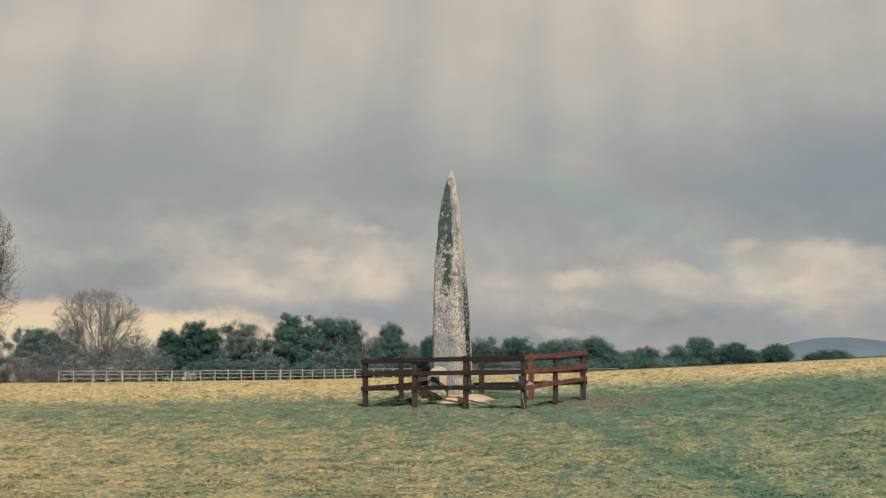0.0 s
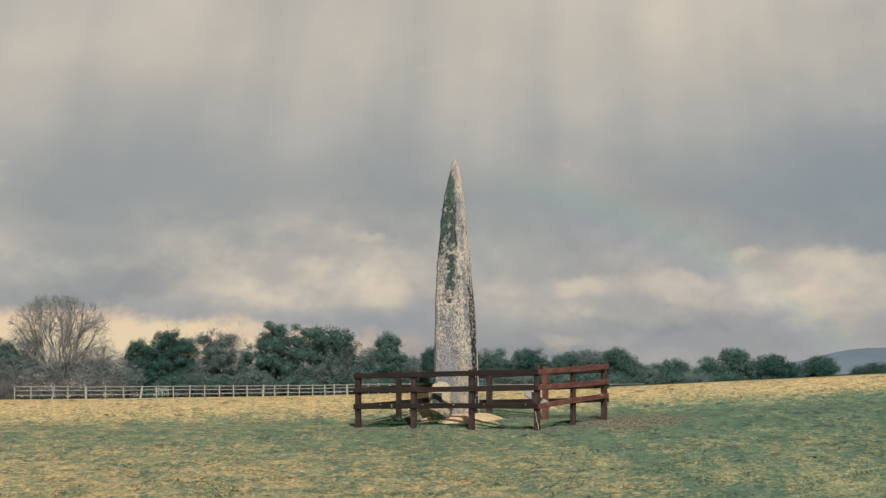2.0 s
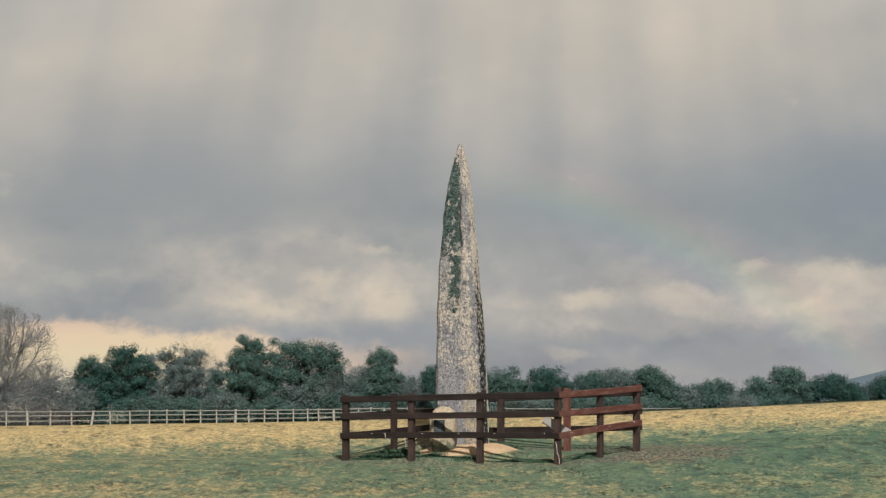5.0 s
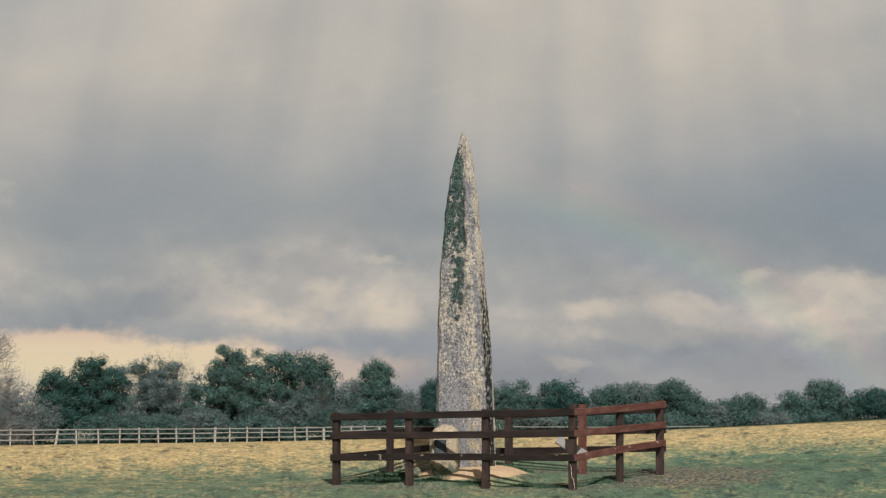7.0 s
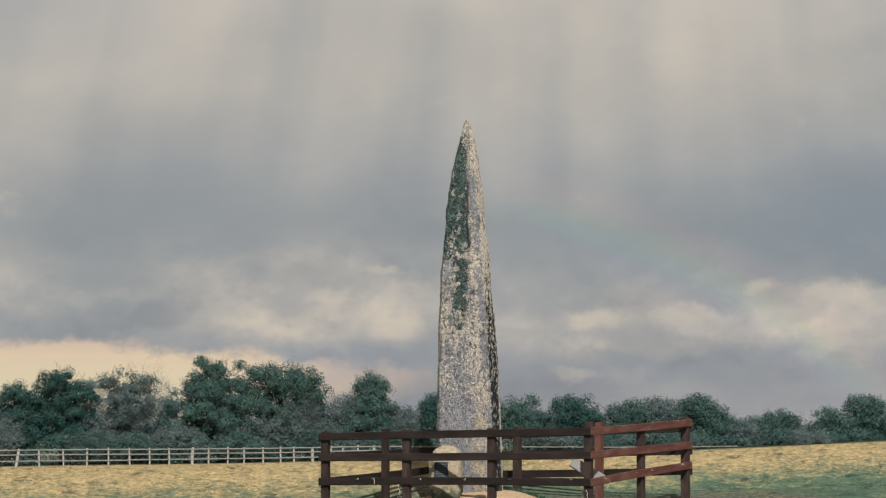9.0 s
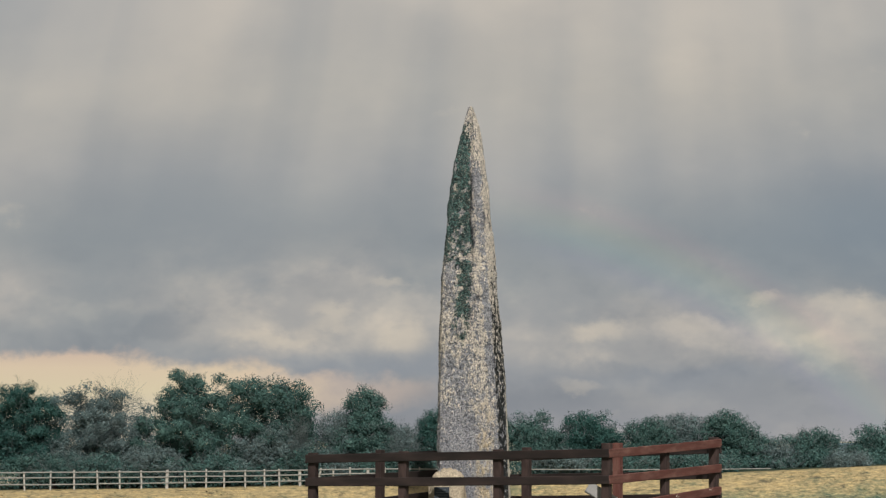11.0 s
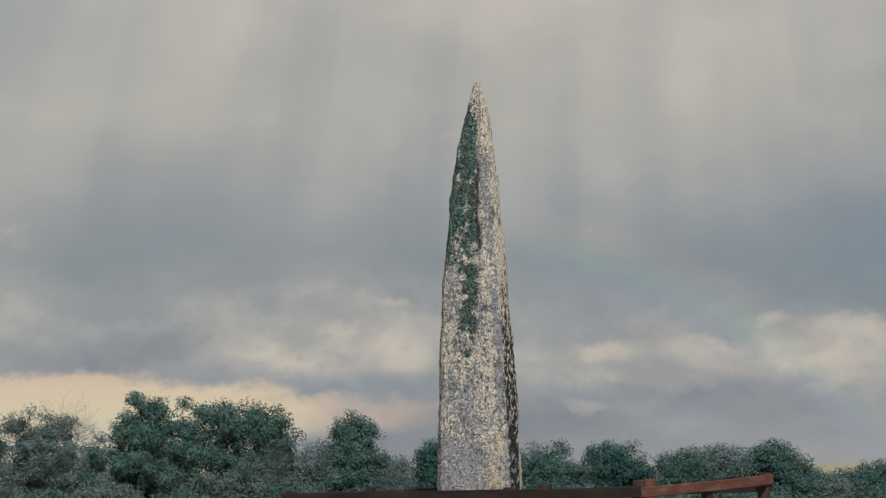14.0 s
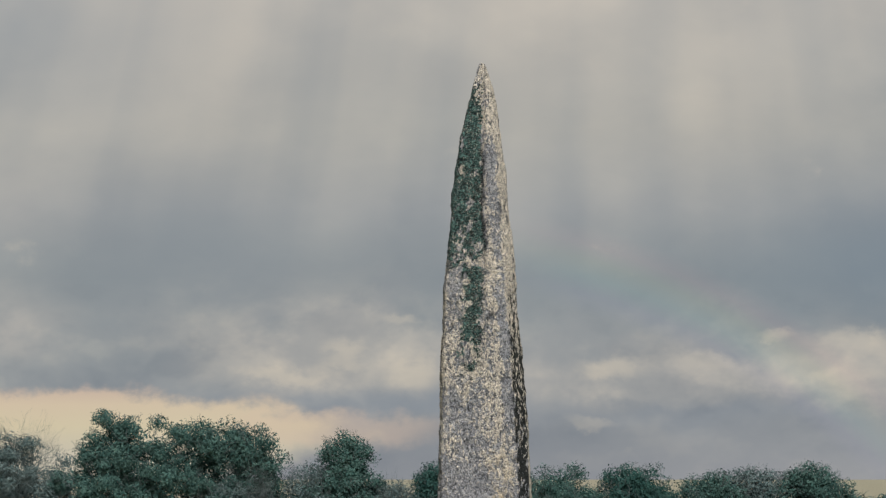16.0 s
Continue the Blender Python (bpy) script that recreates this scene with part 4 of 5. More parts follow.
def fan_tree(label, x, y, tall, wide, seed, limbs=9, bark="twig", thick=0.07):
    """A bare tree whose limbs fan out from a low fork into a broad rounded crown."""
    rnd = random.Random(seed)
    tree = tagged(new("bare_tree"), label, "tree")
    base = Vector((x, y, lie(x, y) - 0.05))
    fork = base + Vector((0, 0, tall * 0.14))
    mid = base.z + tall * 0.56
    tv, tf, vs, fs = [], [], [], []
    tube(tv, tf, base, fork, thick * 1.5, thick * 1.25, 9)

    def bough(a, b, r0, r1, store, sag=0.0, n=4, sides_=4):
        pts, w_ = [a], (b - a).length
        for i in range(1, n + 1):
            k = i / n
            p = a.lerp(b, k) + Vector((0, 0, sag * w_ * math.sin(math.pi * k)))
            if i < n:
                p += Vector((rnd.gauss(0, 1), rnd.gauss(0, 1), rnd.gauss(0, 1))) * w_ * 0.028
            tube(*store, pts[-1], p, r0 + (r1 - r0) * (i - 1) / n, r0 + (r1 - r0) * k, sides_)
            pts.append(p)
        return pts

    def inside(p, reach):
        q = p + Vector((rnd.gauss(0, 0.75) * wide, rnd.gauss(0, 0.6) * wide, rnd.gauss(0, 0.7) * tall * 0.5)) * reach
        q += (p - fork).normalized() * reach * wide * 0.9
        for _ in range(4):
            e = Vector(((q.x - x) / wide, (q.y - y) / wide, (q.z - mid) / (tall * 0.45)))
            if e.length > 1.04:
                q = p.lerp(q, 0.6)
        return q

    for i in range(limbs):
        a = math.pi * (0.10 + 0.80 * (i + rnd.uniform(0.2, 0.8)) / limbs)
        end = Vector((x - math.cos(a) * wide * 0.80, y + rnd.uniform(-0.5, 0.5) * wide, mid + math.sin(a) * tall * 0.40 - tall * 0.05))
        limb = bough(fork, end, thick * rnd.uniform(0.5, 0.8), thick * 0.16, (tv, tf), -0.06, 6, 6)
        for j in range(18):
            k = rnd.uniform(0.25, 1.0) * 5.99
            p = limb[int(k)].lerp(limb[int(k) + 1], k - int(k))
            sub = bough(p, inside(p, 0.36), thick * 0.15, thick * 0.06, (vs, fs), rnd.uniform(-0.05, 0.12), 4, 4)
            for _ in range(9):
                m = rnd.uniform(0.2, 1.0) * 3.99
                q = sub[int(m)].lerp(sub[int(m) + 1], m - int(m))
                tw = bough(q, inside(q, 0.17), thick * 0.06, thick * 0.03, (vs, fs), rnd.uniform(-0.1, 0.1), 3, 3)
                for _ in range(3):
                    q2 = tw[rnd.randint(1, 3)]
                    bough(q2, inside(q2, 0.08), thick * 0.034, thick * 0.02, (vs, fs), 0, 2, 3)
    mesh_ob("trunk", tv, tf, MAT[bark], tree)
    tagged(mesh_ob("branchwork", vs, fs, MAT[bark], tree), kind="stuff")


def hedge(x0, x1, y, tall, deep, seed):
    rnd = random.Random(seed)
    row = tagged(new("hedge"), "clipped brown winter hedge of bare twigs", "hedge")
    tv, tf, lv, lf = [], [], [], []
    for i in range(int((x1 - x0) * 52)):
        x, yy = rnd.uniform(x0, x1), y + rnd.uniform(-deep, deep)
        p = Vector((x, yy, lie(x, yy) - 0.02))
        d = Vector((rnd.gauss(0, 0.4), rnd.gauss(0, 0.3), 1)).normalized()
        grow(tv, tf, p, d, tall * rnd.uniform(0.4, 0.62), 0.0066, 2, rnd, 0.8, 0.05)
        leaves(lv, lf, p + Vector((0, 0, tall * rnd.uniform(0.15, 0.95))), 10, 0.053, 0.017, rnd)
    tagged(mesh_ob("twigwork", tv, tf, MAT["limb"], row), kind="stuff")
    tagged(mesh_ob("foliage", lv, lf, MAT["withered"], row), kind="stuff")


def undergrowth(x0, x1, y0, y1, tall, seed):
    """The tangle of low growth along the foot of the trees."""
    rnd = random.Random(seed)
    lv, lf, dv, df, tv, tf = [], [], [], [], [], []
    for i in range(int((x1 - x0) * 46)):
        x, y = rnd.uniform(x0, x1), rnd.uniform(y0, y1)
        h = tall * (0.75 + 0.6 * noise.noise((x * 1.4, seed, 0)))
        for k in range(3):
            c = Vector((x, y, lie(x, y) + h * rnd.random() ** 0.8))
            dark = noise.noise((x * 1.06, y * 1.06, 5.0 + seed)) < 0.0
            leaves(dv if dark else lv, df if dark else lf, c, 20, 0.086, 0.021, rnd)
        if i % 6 == 0:
            grow(tv, tf, Vector((x, y, lie(x, y))), Vector((rnd.gauss(0, .3), rnd.gauss(0, .2), 1)).normalized(), h * 0.5, 0.0066, 2, rnd, 0.7)
    bush = tagged(new("undergrowth"), "low tangled grey-green undergrowth along the field's edge", "undergrowth")
    for nm, a, b, m in (("foliage", lv, lf, "scrub"), ("ivy", dv, df, "ivy"), ("twigwork", tv, tf, "twig")):
        if a:
            tagged(mesh_ob(nm, a, b, MAT[m], bush), kind="stuff")


undergrowth(-17.11, -8.61, 6.45, 6.95, 0.50, 1)
undergrowth(-8.61, -5.51, 6.25, 6.80, 0.60, 6)
undergrowth(-5.50, 0.22, 6.25, 6.90, 0.57, 2)
undergrowth(0.20, 4.83, 6.50, 7.50, 0.40, 3)
undergrowth(4.70, 8.11, 7.00, 8.25, 0.27, 4)
undergrowth(-8.23, 0.37, 7.80, 8.30, 0.84, 5)
leafy_tree("ivy_tree", "small rounded tree thick with dark ivy", -9.04, 7.00, [(-0.00, 1.33, 0.39, 0.31), (-0.09, 0.92, 0.48, 0.48), (0.07, 0.64, 0.61, 0.53)], "laurel", 8000, seed=1)
leafy_tree("ivy_tree", "domed tree thick with dark green ivy", -8.19, 7.10, [(-0.05, 1.53, 0.48, 0.40), (0.30, 1.17, 0.48, 0.55), (-0.27, 1.04, 0.55, 0.45), (-0.01, 0.63, 0.90, 0.50)], "laurel", 13000, seed=2)
leafy_tree("scrub_tree", "grey-green scrub tree with bare twigs above", -6.78, 7.25, [(-0.31, 1.30, 0.71, 0.56), (0.25, 1.17, 0.71, 0.58), (0.47, 0.73, 0.78, 0.53), (-0.44, 0.69, 0.78, 0.50)], "sallow", 12000, seed=3, sparse=1.0, twigs=150)
leafy_tree("ivy_tree", "broad ivy-clad tree with a dense dark green crown", -5.01, 6.90, [(-0.02, 1.53, 0.81, 0.55), (-0.41, 0.99, 0.71, 0.63), (0.45, 0.99, 0.68, 0.68), (-0.05, 0.50, 1.06, 0.39)], "ivy", 18000, seed=4, twigs=70)
leafy_tree("ivy_tree", "ivy-clad tree with gaps of sky in its crown", -3.59, 7.00, [(-0.29, 1.58, 0.55, 0.39), (0.30, 1.40, 0.42, 0.45), (0.54, 0.96, 0.23, 0.39), (-0.16, 0.94, 0.55, 0.45)], "ivy", 8500, seed=5, twigs=60)
leafy_tree("scrub_tree", "grey-green scrub with pale bare stems", -3.80, 6.80, [(0.24, 0.64, 0.65, 0.45), (-0.34, 0.48, 0.57, 0.37)], "sallow", 4500, seed=6, sparse=1.0, twigs=60)
leafy_tree("ivy_tree", "narrow upright ivy-clad tree", -2.04, 7.00, [(0.08, 1.29, 0.34, 0.45), (0.13, 0.80, 0.42, 0.50), (-0.15, 0.64, 0.55, 0.48)], "ivy", 9000, seed=7, twigs=40)
leafy_tree("scrub_tree", "sparse grey-green shrub with bare twigs", -2.48, 7.10, [(-0.00, 0.78, 0.42, 0.50)], "sallow", 2600, seed=8, sparse=1.0, twigs=50)
leafy_tree("shrub", "low ragged green shrub with bare twigs", -1.38, 7.25, [(-0.00, 0.60, 0.42, 0.39)], "sallow", 2600, seed=9, sparse=1.0, twigs=50, category='shrub')
leafy_tree("ivy_tree", "dark evergreen tree behind the standing stone", -0.64, 7.50, [(0.00, 0.73, 0.39, 0.53)], "laurel", 4500, seed=10)
leafy_tree("ivy_tree", "rounded green tree at the field's edge", 1.14, 7.50, [(-0.12, 0.68, 0.58, 0.47), (0.20, 0.43, 0.42, 0.37)], "ivy", 6500, seed=11)
leafy_tree("ivy_tree", "compact dark evergreen tree", 2.17, 7.50, [(-0.04, 0.75, 0.52, 0.35), (0.03, 0.39, 0.65, 0.40)], "laurel", 7500, seed=12)
leafy_tree("ivy_tree", "rounded dull green tree", 3.22, 7.75, [(0.03, 0.61, 0.49, 0.37), (-0.03, 0.30, 0.58, 0.29)], "ivy", 5200, seed=13)
leafy_tree("scrub_tree", "thin grey-green tree with fine bare twigs", 3.84, 8.00, [(0.01, 0.66, 0.46, 0.34), (-0.01, 0.30, 0.55, 0.29)], "sallow", 4200, seed=14, sparse=1.0, twigs=60)
leafy_tree("ivy_tree", "rounded dark green tree", 4.81, 7.75, [(-0.18, 0.67, 0.52, 0.37), (0.15, 0.34, 0.61, 0.37)], "ivy", 7000, seed=15)
leafy_tree("shrub", "low grey-green bush beside the field", 5.53, 7.75, [(0.00, 0.16, 0.55, 0.27)], "sallow", 2600, seed=16, sparse=1.0, category='shrub')
leafy_tree("ivy_tree", "low rounded dark tree", 6.27, 8.00, [(-0.07, 0.33, 0.55, 0.32), (0.09, 0.12, 0.62, 0.24)], "ivy", 5000, seed=17)
leafy_tree("ivy_tree", "spreading tree with a lumpy dark crown", 7.95, 8.25, [(0.11, 0.57, 0.49, 0.32), (-0.55, 0.29, 0.55, 0.35), (0.32, 0.26, 0.68, 0.40)], "ivy", 9500, seed=18, twigs=60)
leafy_tree("ivy_tree", "low dark tree on the rise", 9.34, 8.25, [(-0.26, 0.32, 0.55, 0.32), (0.35, 0.11, 0.49, 0.27)], "laurel", 6000, seed=19)
leafy_tree("ivy_tree", "low rounded tree on the rise", 10.51, 8.25, [(0.00, 0.21, 0.49, 0.32)], "laurel", 4000, seed=20)
leafy_tree("shrub", "low dark bush on the rise", 12.20, 8.25, [(0.00, 0.02, 0.78, 0.21)], "laurel", 3000, seed=21, category='shrub')
leafy_tree("shrub", "low tangle of grey-green scrub under the trees", -9.40, 6.60, [(0.00, 0.48, 0.48, 0.31)], "sallow", 2400, seed=40, sparse=1.0, twigs=26, category='shrub')
leafy_tree("shrub", "low tangle of grey-green scrub under the trees", -7.58, 6.60, [(0.00, 0.37, 0.58, 0.27)], "scrub", 2400, seed=41, sparse=1.0, twigs=26, category='shrub')
leafy_tree("shrub", "low tangle of grey-green scrub under the trees", -6.61, 6.60, [(0.00, 0.33, 0.64, 0.27)], "scrub", 2400, seed=42, sparse=1.0, twigs=26, category='shrub')
leafy_tree("shrub", "low tangle of grey-green scrub under the trees", -5.82, 6.60, [(0.00, 0.39, 0.58, 0.34)], "sallow", 2400, seed=43, sparse=1.0, twigs=26, category='shrub')
leafy_tree("shrub", "low tangle of grey-green scrub under the trees", -4.53, 6.60, [(0.00, 0.27, 0.64, 0.24)], "scrub", 2400, seed=44, sparse=1.0, twigs=26, category='shrub')
leafy_tree("shrub", "low tangle of grey-green scrub under the trees", -2.96, 6.60, [(0.00, 0.34, 0.48, 0.34)], "scrub", 2400, seed=45, sparse=1.0, twigs=26, category='shrub')
leafy_tree("shrub", "low tangle of grey-green scrub under the trees", -2.64, 6.60, [(-0.00, 0.25, 0.48, 0.27)], "sallow", 2400, seed=46, sparse=1.0, twigs=26, category='shrub')
leafy_tree("shrub", "low tangle of grey-green scrub under the trees", -1.66, 6.60, [(0.00, 0.26, 0.48, 0.27)], "scrub", 2400, seed=47, sparse=1.0, twigs=26, category='shrub')
leafy_tree("shrub", "low tangle of grey-green scrub under the trees", -1.01, 6.60, [(0.00, 0.27, 0.42, 0.27)], "scrub", 2400, seed=48, sparse=1.0, twigs=26, category='shrub')
leafy_tree("shrub", "low tangle of grey-green scrub under the trees", 1.59, 6.60, [(0.00, 0.24, 0.58, 0.21)], "sallow", 2400, seed=49, sparse=1.0, twigs=26, category='shrub')
leafy_tree("shrub", "low tangle of grey-green scrub under the trees", 2.77, 6.60, [(0.00, 0.18, 0.58, 0.21)], "scrub", 2400, seed=50, sparse=1.0, twigs=26, category='shrub')
leafy_tree("shrub", "low tangle of grey-green scrub under the trees", 4.13, 6.60, [(0.00, 0.13, 0.58, 0.19)], "scrub", 2400, seed=51, sparse=1.0, twigs=26, category='shrub')
leafy_tree("shrub", "low tangle of grey-green scrub under the trees", 6.75, 6.60, [(0.00, 0.07, 0.39, 0.16)], "sallow", 2400, seed=52, sparse=1.0, twigs=26, category='shrub')
bare_tree("bare_shrub", "thin bare twigs of a young tree", -6.54, 7.50, 2.09, 0.62, 63, stems=5, depth=4, thick=0.0141)
bare_tree("bare_shrub", "pale bare saplings in the scrub", -3.16, 6.70, 1.60, 0.34, 64, stems=6, depth=4, thick=0.0132)
bare_tree("bare_shrub", "fine bare twigs of a young tree", -1.34, 7.00, 1.19, 0.30, 65, stems=5, depth=4, thick=0.0117)
fan_tree("large bare winter tree with a fan of pale branches", -11.37, 6.75, 3.08, 1.55, 61, thick=0.064, bark='limb', limbs=11)
bare_tree("bare_shrub", "pale bare thorn bush at the field's edge", -10.20, 7.10, 1.84, 0.75, 62, stems=8, depth=4, thick=0.0164, bark='limb')
leafy_tree("scrub_tree", "broad grey-brown thicket with bare stems", -13.02, 7.00, [(-0.50, 1.15, 0.78, 0.66), (0.50, 1.12, 0.74, 0.64), (0.00, 0.62, 1.25, 0.60)], "sallow", 13000, seed=22, twigs=200, spray='limb')
leafy_tree("ivy_tree", "dark ivy-grown thorn in a thicket", -13.16, 7.15, [(0.00, 1.10, 0.66, 0.61)], "ivy", 5000, seed=23)
leafy_tree("scrub_tree", "broad grey-brown thicket beyond the hedge", -16.13, 7.00, [(0.74, 1.19, 1.32, 0.72), (-0.78, 1.10, 1.32, 0.68)], "sallow", 7000, seed=24, sparse=1.0, twigs=120)
leafy_tree("scrub_tree", "grey scrub between the bare trees", -10.61, 7.30, [(-0.50, 0.82, 0.88, 0.43), (0.44, 0.91, 0.79, 0.54)], "sallow", 1500, seed=25, sparse=1.0, twigs=160, spray='limb')
leafy_tree("shrub", "grey winter scrub along the field's edge", -16.36, 6.60, [(0.00, 0.69, 1.54, 0.39)], "sallow", 1000, seed=140, sparse=1.0, twigs=110, category='shrub', spray='limb')
leafy_tree("shrub", "grey winter scrub along the field's edge", -14.29, 6.60, [(0.00, 0.68, 1.32, 0.39)], "sallow", 1000, seed=141, sparse=1.0, twigs=110, category='shrub', spray='limb')
leafy_tree("shrub", "grey winter scrub along the field's edge", -12.59, 6.60, [(0.00, 0.73, 1.10, 0.39)], "sallow", 1000, seed=142, sparse=1.0, twigs=110, category='shrub', spray='limb')
leafy_tree("shrub", "grey winter scrub along the field's edge", -11.21, 6.60, [(0.00, 0.67, 1.01, 0.39)], "sallow", 1000, seed=143, sparse=1.0, twigs=110, category='shrub', spray='limb')
leafy_tree("shrub", "grey winter scrub along the field's edge", -9.76, 6.60, [(0.00, 0.65, 0.88, 0.39)], "sallow", 1000, seed=144, sparse=1.0, twigs=110, category='shrub', spray='limb')
fan_tree("tall bare winter tree with dark spreading boughs", -15.72, 3.00, 6.66, 2.33, 66, thick=0.103, bark='bark')
hedge(-18.06, -9.30, 6.32, 0.64, 0.16, 71)


# ---- distance ------------------------------------------------------------
def ridge():
    vs, fs = [], []
    n = 90
    for i in range(n + 1):
        x = 9 + 30 * i / n
        h = 1.45 + 1.0 * smooth01(10.0, 15.4, x) - 0.40 * smooth01(15.8, 20.5, x) + 0.4 * smooth01(22, 30, x) + 0.04 * noise.noise((x * 0.6, 0, 0)) + 0.02 * noise.noise((x * 2.1, 1, 0))
        for j, (dy_, f) in enumerate(((-8, -0.2), (-3, 0.7), (0, 1.0), (12, 0.1))):
            vs.append(Vector((x, 50 + dy_, h * f + 0.03 * noise.noise((x * 0.4, dy_ * 0.3, 4)))))
    for i in range(n):
        for j in range(3):
            a = i * 4 + j
            fs.append((a, a + 4, a + 5, a + 1))
    ob = mesh_ob("distant_hill", vs, fs, MAT["hill"], smooth=True)
    tagged(ob, "low blue-grey hill on the horizon", "hill", kind="structure")


ridge()

# ---- grass, stones -------------------------------------------------------
def turf():
    rnd = np.random.default_rng(5)
    n = 80000
    y = -37.5 + 43.3 * rnd.random(n)
    half = 11.0 + (y + 37.5) * 0.09
    x = -0.2 + (rnd.random(n) * 2 - 1) * half
    lump = np.array([noise.noise((a * 0.8, b * 0.8, 7.7)) for a, b in zip(x, y)])
    keep = lump + rnd.random(n) * 0.9 > 0.1
    x, y, lump = x[keep], y[keep], lump[keep]
    vs, fs = [], []
    r = rnd.random((len(x), 3, 5))
    for i in range(len(x)):
        px, py = x[i], y[i]
        if px * px + py * py < 1.2:
            continue
        ex, ey = abs((px - 0.67) * 0.853 - (py + 0.18) * 0.522) - 2.82, abs((px - 0.67) * 0.522 + (py + 0.18) * 0.853) - 1.81
        rim = max(ex, ey)
        if rim < 0.75 and r[i, 0, 0] < (0.8 if rim > -0.3 else 0.5):
            continue
        if ((px - 4.7) / 1.6) ** 2 + ((py + 1.2) / 2.4) ** 2 < 1.2 * r[i, 1, 0] + 0.2 and r[i, 2, 0] < 0.85:
            continue
        z = lie(px, py) - 0.006
        big = 1.0 + 0.022 * max(0.0, -py)       # ranker down the field
        tall = (0.010 + 0.018 * max(0, lump[i] + 0.3)) * big
        for b in range(3):
            q = r[i, b]
            a = q[0] * TAU
            h = tall * (0.45 + 0.8 * q[1])
            bx, by = px + (q[2] - .5) * 0.08 * big, py + (q[3] - .5) * 0.08 * big
            cw, sw = math.cos(a) * 0.011 * big, math.sin(a) * 0.011 * big
            ox, oy = math.cos(a + 1.3) * h * (1.2 + 2.4 * q[4]), math.sin(a + 1.3) * h * (1.2 + 2.4 * q[4])
            k = len(vs)
            vs += ((bx - cw, by - sw, z), (bx + cw, by + sw, z), (bx + ox, by + oy, z + h))
            fs.append((k, k + 1, k + 2))
    ob = mesh_ob("grass", vs, fs, MAT["tuft"])
    tagged(ob, "short grazed winter grass, green and straw-coloured", "grass", kind="stuff")


turf()


def long_grass(x, y, rx, ry, n, tall, seed):
    rnd = random.Random(seed)
    vs, fs = [], []
    for _ in range(n):
        a, r = rnd.uniform(0, TAU), math.sqrt(rnd.random())
        px, py = x + rx * r * math.cos(a), y + ry * r * math.sin(a)
        z = lie(px, py) - 0.01
        h = tall * rnd.uniform(0.5, 1.2) * (1.15 - r * 0.7)
        b = rnd.uniform(0, TAU)
        cw, sw = math.cos(b) * 0.010, math.sin(b) * 0.010
        ox, oy = math.cos(b + 1.4) * h * rnd.uniform(0.3, 1.0), math.sin(b + 1.4) * h * rnd.uniform(0.3, 1.0)
        k = len(vs)
        vs += ((px - cw, py - sw, z), (px + cw, py + sw, z), (px + ox * 0.4, py + oy * 0.4, z + h * 0.75), (px + ox, py + oy, z + h))
        fs += [(k, k + 1, k + 2), (k + 1, k + 3, k + 2)]
    tagged(mesh_ob("long_grass", vs, fs, MAT["rank"]), "rank dark green grass inside the timber fence, partly standing in for rail shadows", "grass", kind="stuff")


long_grass(-1.75, 0.10, 0.62, 0.55, 2600, 0.17, 1)
long_grass(0.95, 0.75, 0.5, 0.5, 900, 0.12, 2)
# dark clumps added behind the rails to stand in for their cast shadows
for k, (i, j, wide, n) in enumerate(((0.10, 0.12, 0.50, 900), (0.26, 0.16, 0.45, 700), (0.46, 0.10, 0.40, 500), (0.62, 0.12, 0.45, 700), (0.80, 0.14, 0.50, 900),
                                     (0.95, 0.10, 0.45, 700), (0.06, 0.45, 0.40, 500), (0.10, 0.72, 0.40, 500))):
    q = spot(i, j)
    long_grass(q.x, q.y, wide, 0.22, n, 0.075, 30 + k)

pebbles = [rock("field_stone", MAT["pebble"], 0.05, 0.04, 0.025, 1.7 + i, sub=2, rough=0.3) for i in range(3)]
for i, p in enumerate(pebbles):
    tagged(p, "small pale stone lying in the grass", "stone", group="stones in the grass")
rnd = random.Random(12)
for i in range(290):
    if i >= 230:     # on the trodden ground beside it
        q = Vector((rnd.gauss(4.6, 0.75), rnd.gauss(-1.4, 1.2), 0))
    elif i < 180:     # round the enclosure, where the turf is worn
        s, t = rnd.uniform(-0.9, 3.3) if i % 3 else rnd.uniform(-0.9, 0.2), rnd.uniform(-0.35, 2.4)
        q = CORNER + ALONG * (LONG / 3 * s) + DEEP * (WIDE / 2 * t)
    else:
        q = Vector((rnd.uniform(-9, 10), rnd.uniform(-18, 4), 0))
    if q.length < 0.9 or (q - MARK).length < 0.5:
        q += Vector((1.5, -1.5, 0))
    k = 0.22 + 0.65 * rnd.random() ** 3
    m = Matrix.Translation((q.x, q.y, lie(q.x, q.y) - 0.004)) @ pose(0, 0, 0, 0, 0, rnd.uniform(0, 360)) @ Matrix.Scale(k, 4)
    if i < 3:
        pebbles[i].matrix_world = m
    else:
        copy_thing(pebbles[i % 3], m)


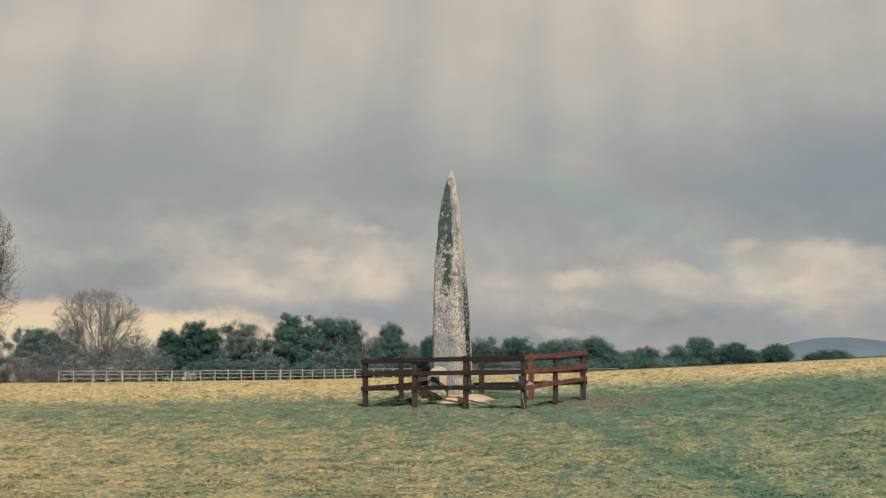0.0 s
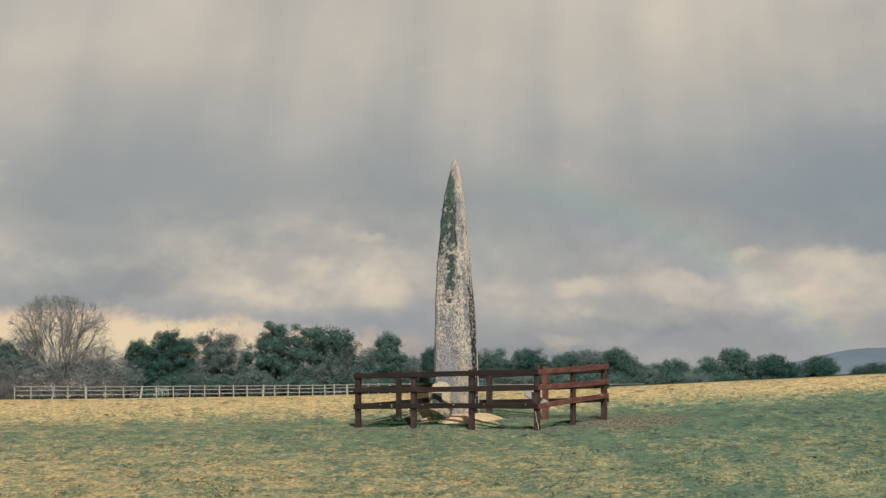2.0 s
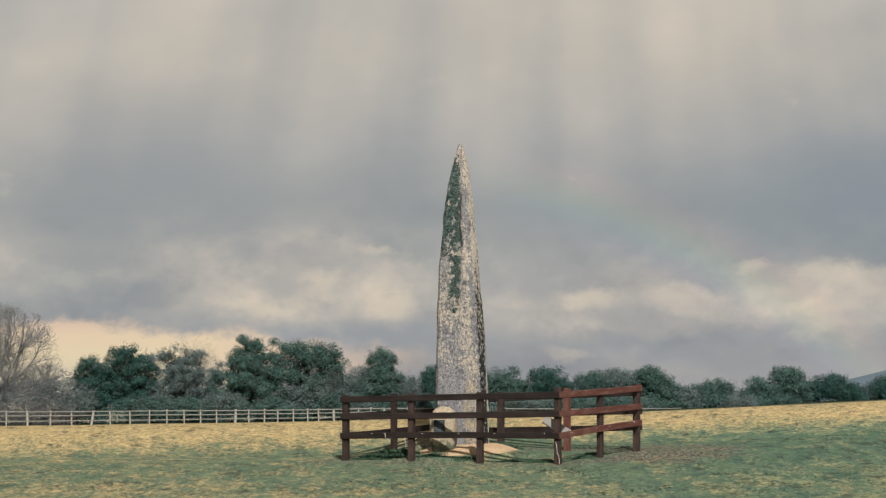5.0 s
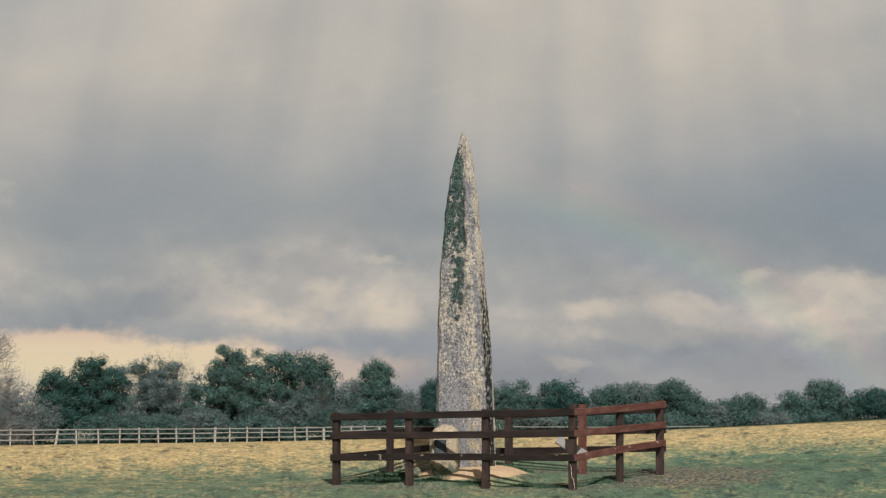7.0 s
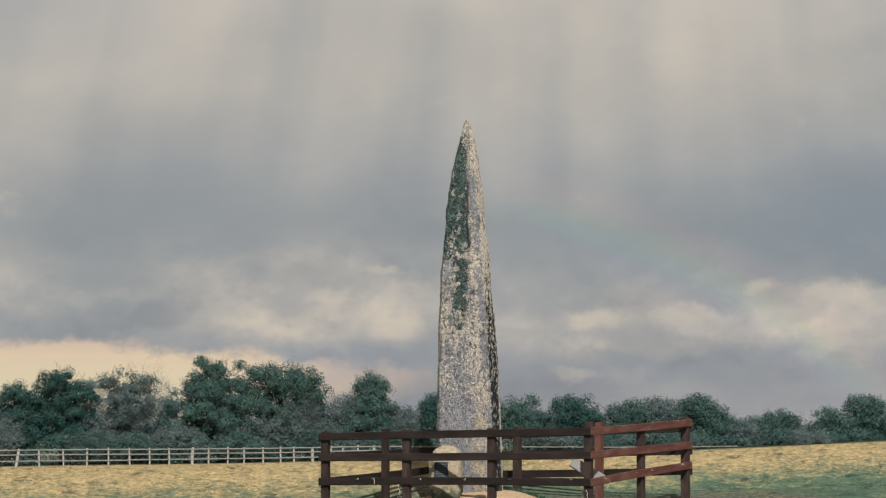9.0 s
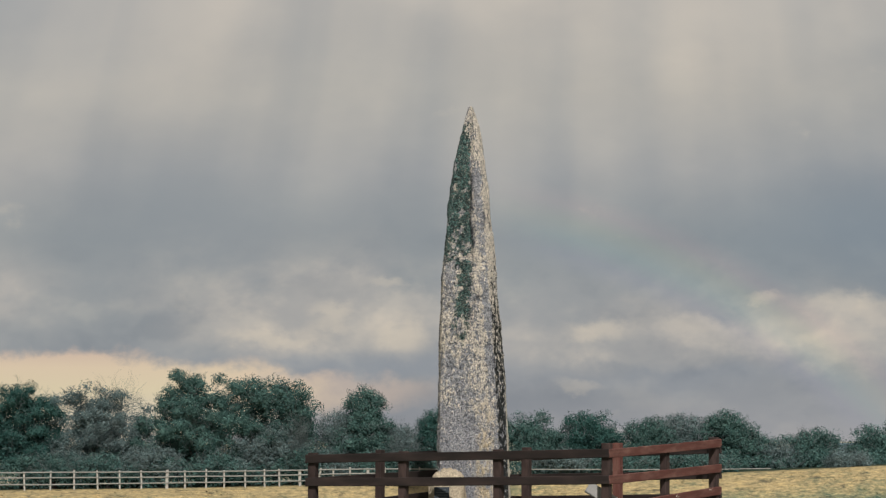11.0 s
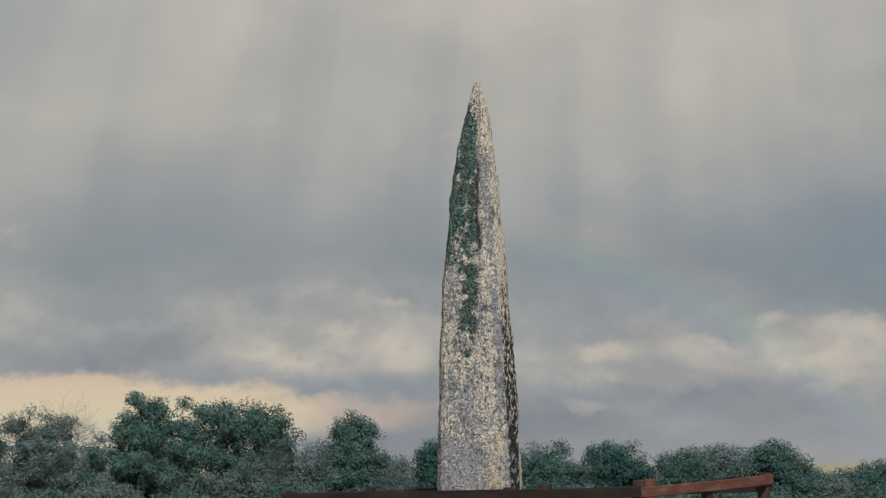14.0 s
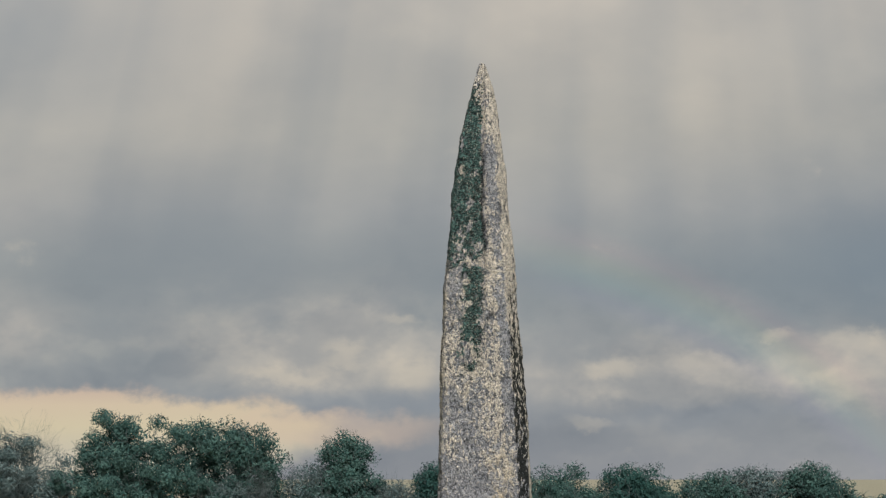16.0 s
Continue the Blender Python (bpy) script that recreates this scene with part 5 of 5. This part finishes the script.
# ---- wool and a frayed cord caught on the fence ---------------------------
def wool_tuft(p, seed):
    rnd_ = random.Random(seed)
    vs, fs = [], []
    for _ in range(26):
        d = Vector((rnd_.gauss(0, 1), rnd_.gauss(0, 1), rnd_.gauss(0, 0.7))).normalized()
        a = p + d * 0.005
        b = a + Vector((d.x * 0.050, d.y * 0.012, d.z * 0.010 - 0.022 * rnd_.random())) * rnd_.uniform(0.3, 1.7)
        tube(vs, fs, a - d * 0.006, b, 0.0024, 0.0012, 3)
    tagged(mesh_ob("wool_tuft", vs, fs, MAT["wool"]), "tuft of pale sheep's wool caught on a rail", "wool", group="wool on the fence")


def low_rail(side, k):
    """A place on top of the lowest rail of the front or the right side."""
    end = ((1, 0), (0, 1))[side]
    q = spot(0, 0).lerp(spot(*end), k) - (DEEP if side == 0 else ALONG) * 0.092
    return q + Vector((0, 0, RAILS[0, 0][2] * (1 - k) + RAILS[end][2] * k + 0.062))


for i, (side, k) in enumerate(((0, 0.05), (0, 0.28), (0, 0.45), (0, 0.62), (0, 0.80), (0, 0.86), (1, 0.10), (1, 0.42), (1, 0.58), (1, 0.90))):
    wool_tuft(low_rail(side, k), 300 + i)

vs, fs = [], []
top = spot(0, 0) - DEEP * 0.10 - ALONG * 0.05
last = top + Vector((-0.05, 0, 0.50))
for i in range(1, 11):
    k = i / 10
    q = top + Vector((-0.05 + 0.10 * k + 0.012 * math.sin(k * 11) + 0.008 * math.sin(k * 23), -0.02 * k, 0.50 - 0.49 * k))
    tube(vs, fs, last, q, 0.006, 0.004, 5)
    last = q
tagged(mesh_ob("cord", vs, fs, MAT["wool"]), "frayed pale cord hanging down the corner post", "cord")


def strand(p, length, sway, seed):
    rnd_ = random.Random(seed)
    vs, fs = [], []
    last_ = p
    for i in range(1, 8):
        k = i / 7
        q = p + Vector((sway * k * k + 0.012 * math.sin(k * 9 + seed), -0.01 * k, -length * k))
        tube(vs, fs, last_, q, 0.006 - 0.003 * k, 0.0055 - 0.003 * k, 5)
        if i > 2:
            tube(vs, fs, q, q + Vector((rnd_.uniform(-0.03, 0.03), -0.005, -0.02)), 0.002, 0.001, 3)
        last_ = q
    tagged(mesh_ob("wool_strand", vs, fs, MAT["wool"]), "thin strand of pale wool hanging from the lower rail", "wool", group="wool on the fence")


strand(low_rail(0, 0.80) - DEEP * 0.012, 0.19, 0.10, 1)
strand(low_rail(0, 0.705) - DEEP * 0.012 - Vector((0, 0, 0.10)), 0.20, 0.02, 2)
strand(low_rail(1, 0.16) - ALONG * 0.012, 0.22, -0.04, 3)
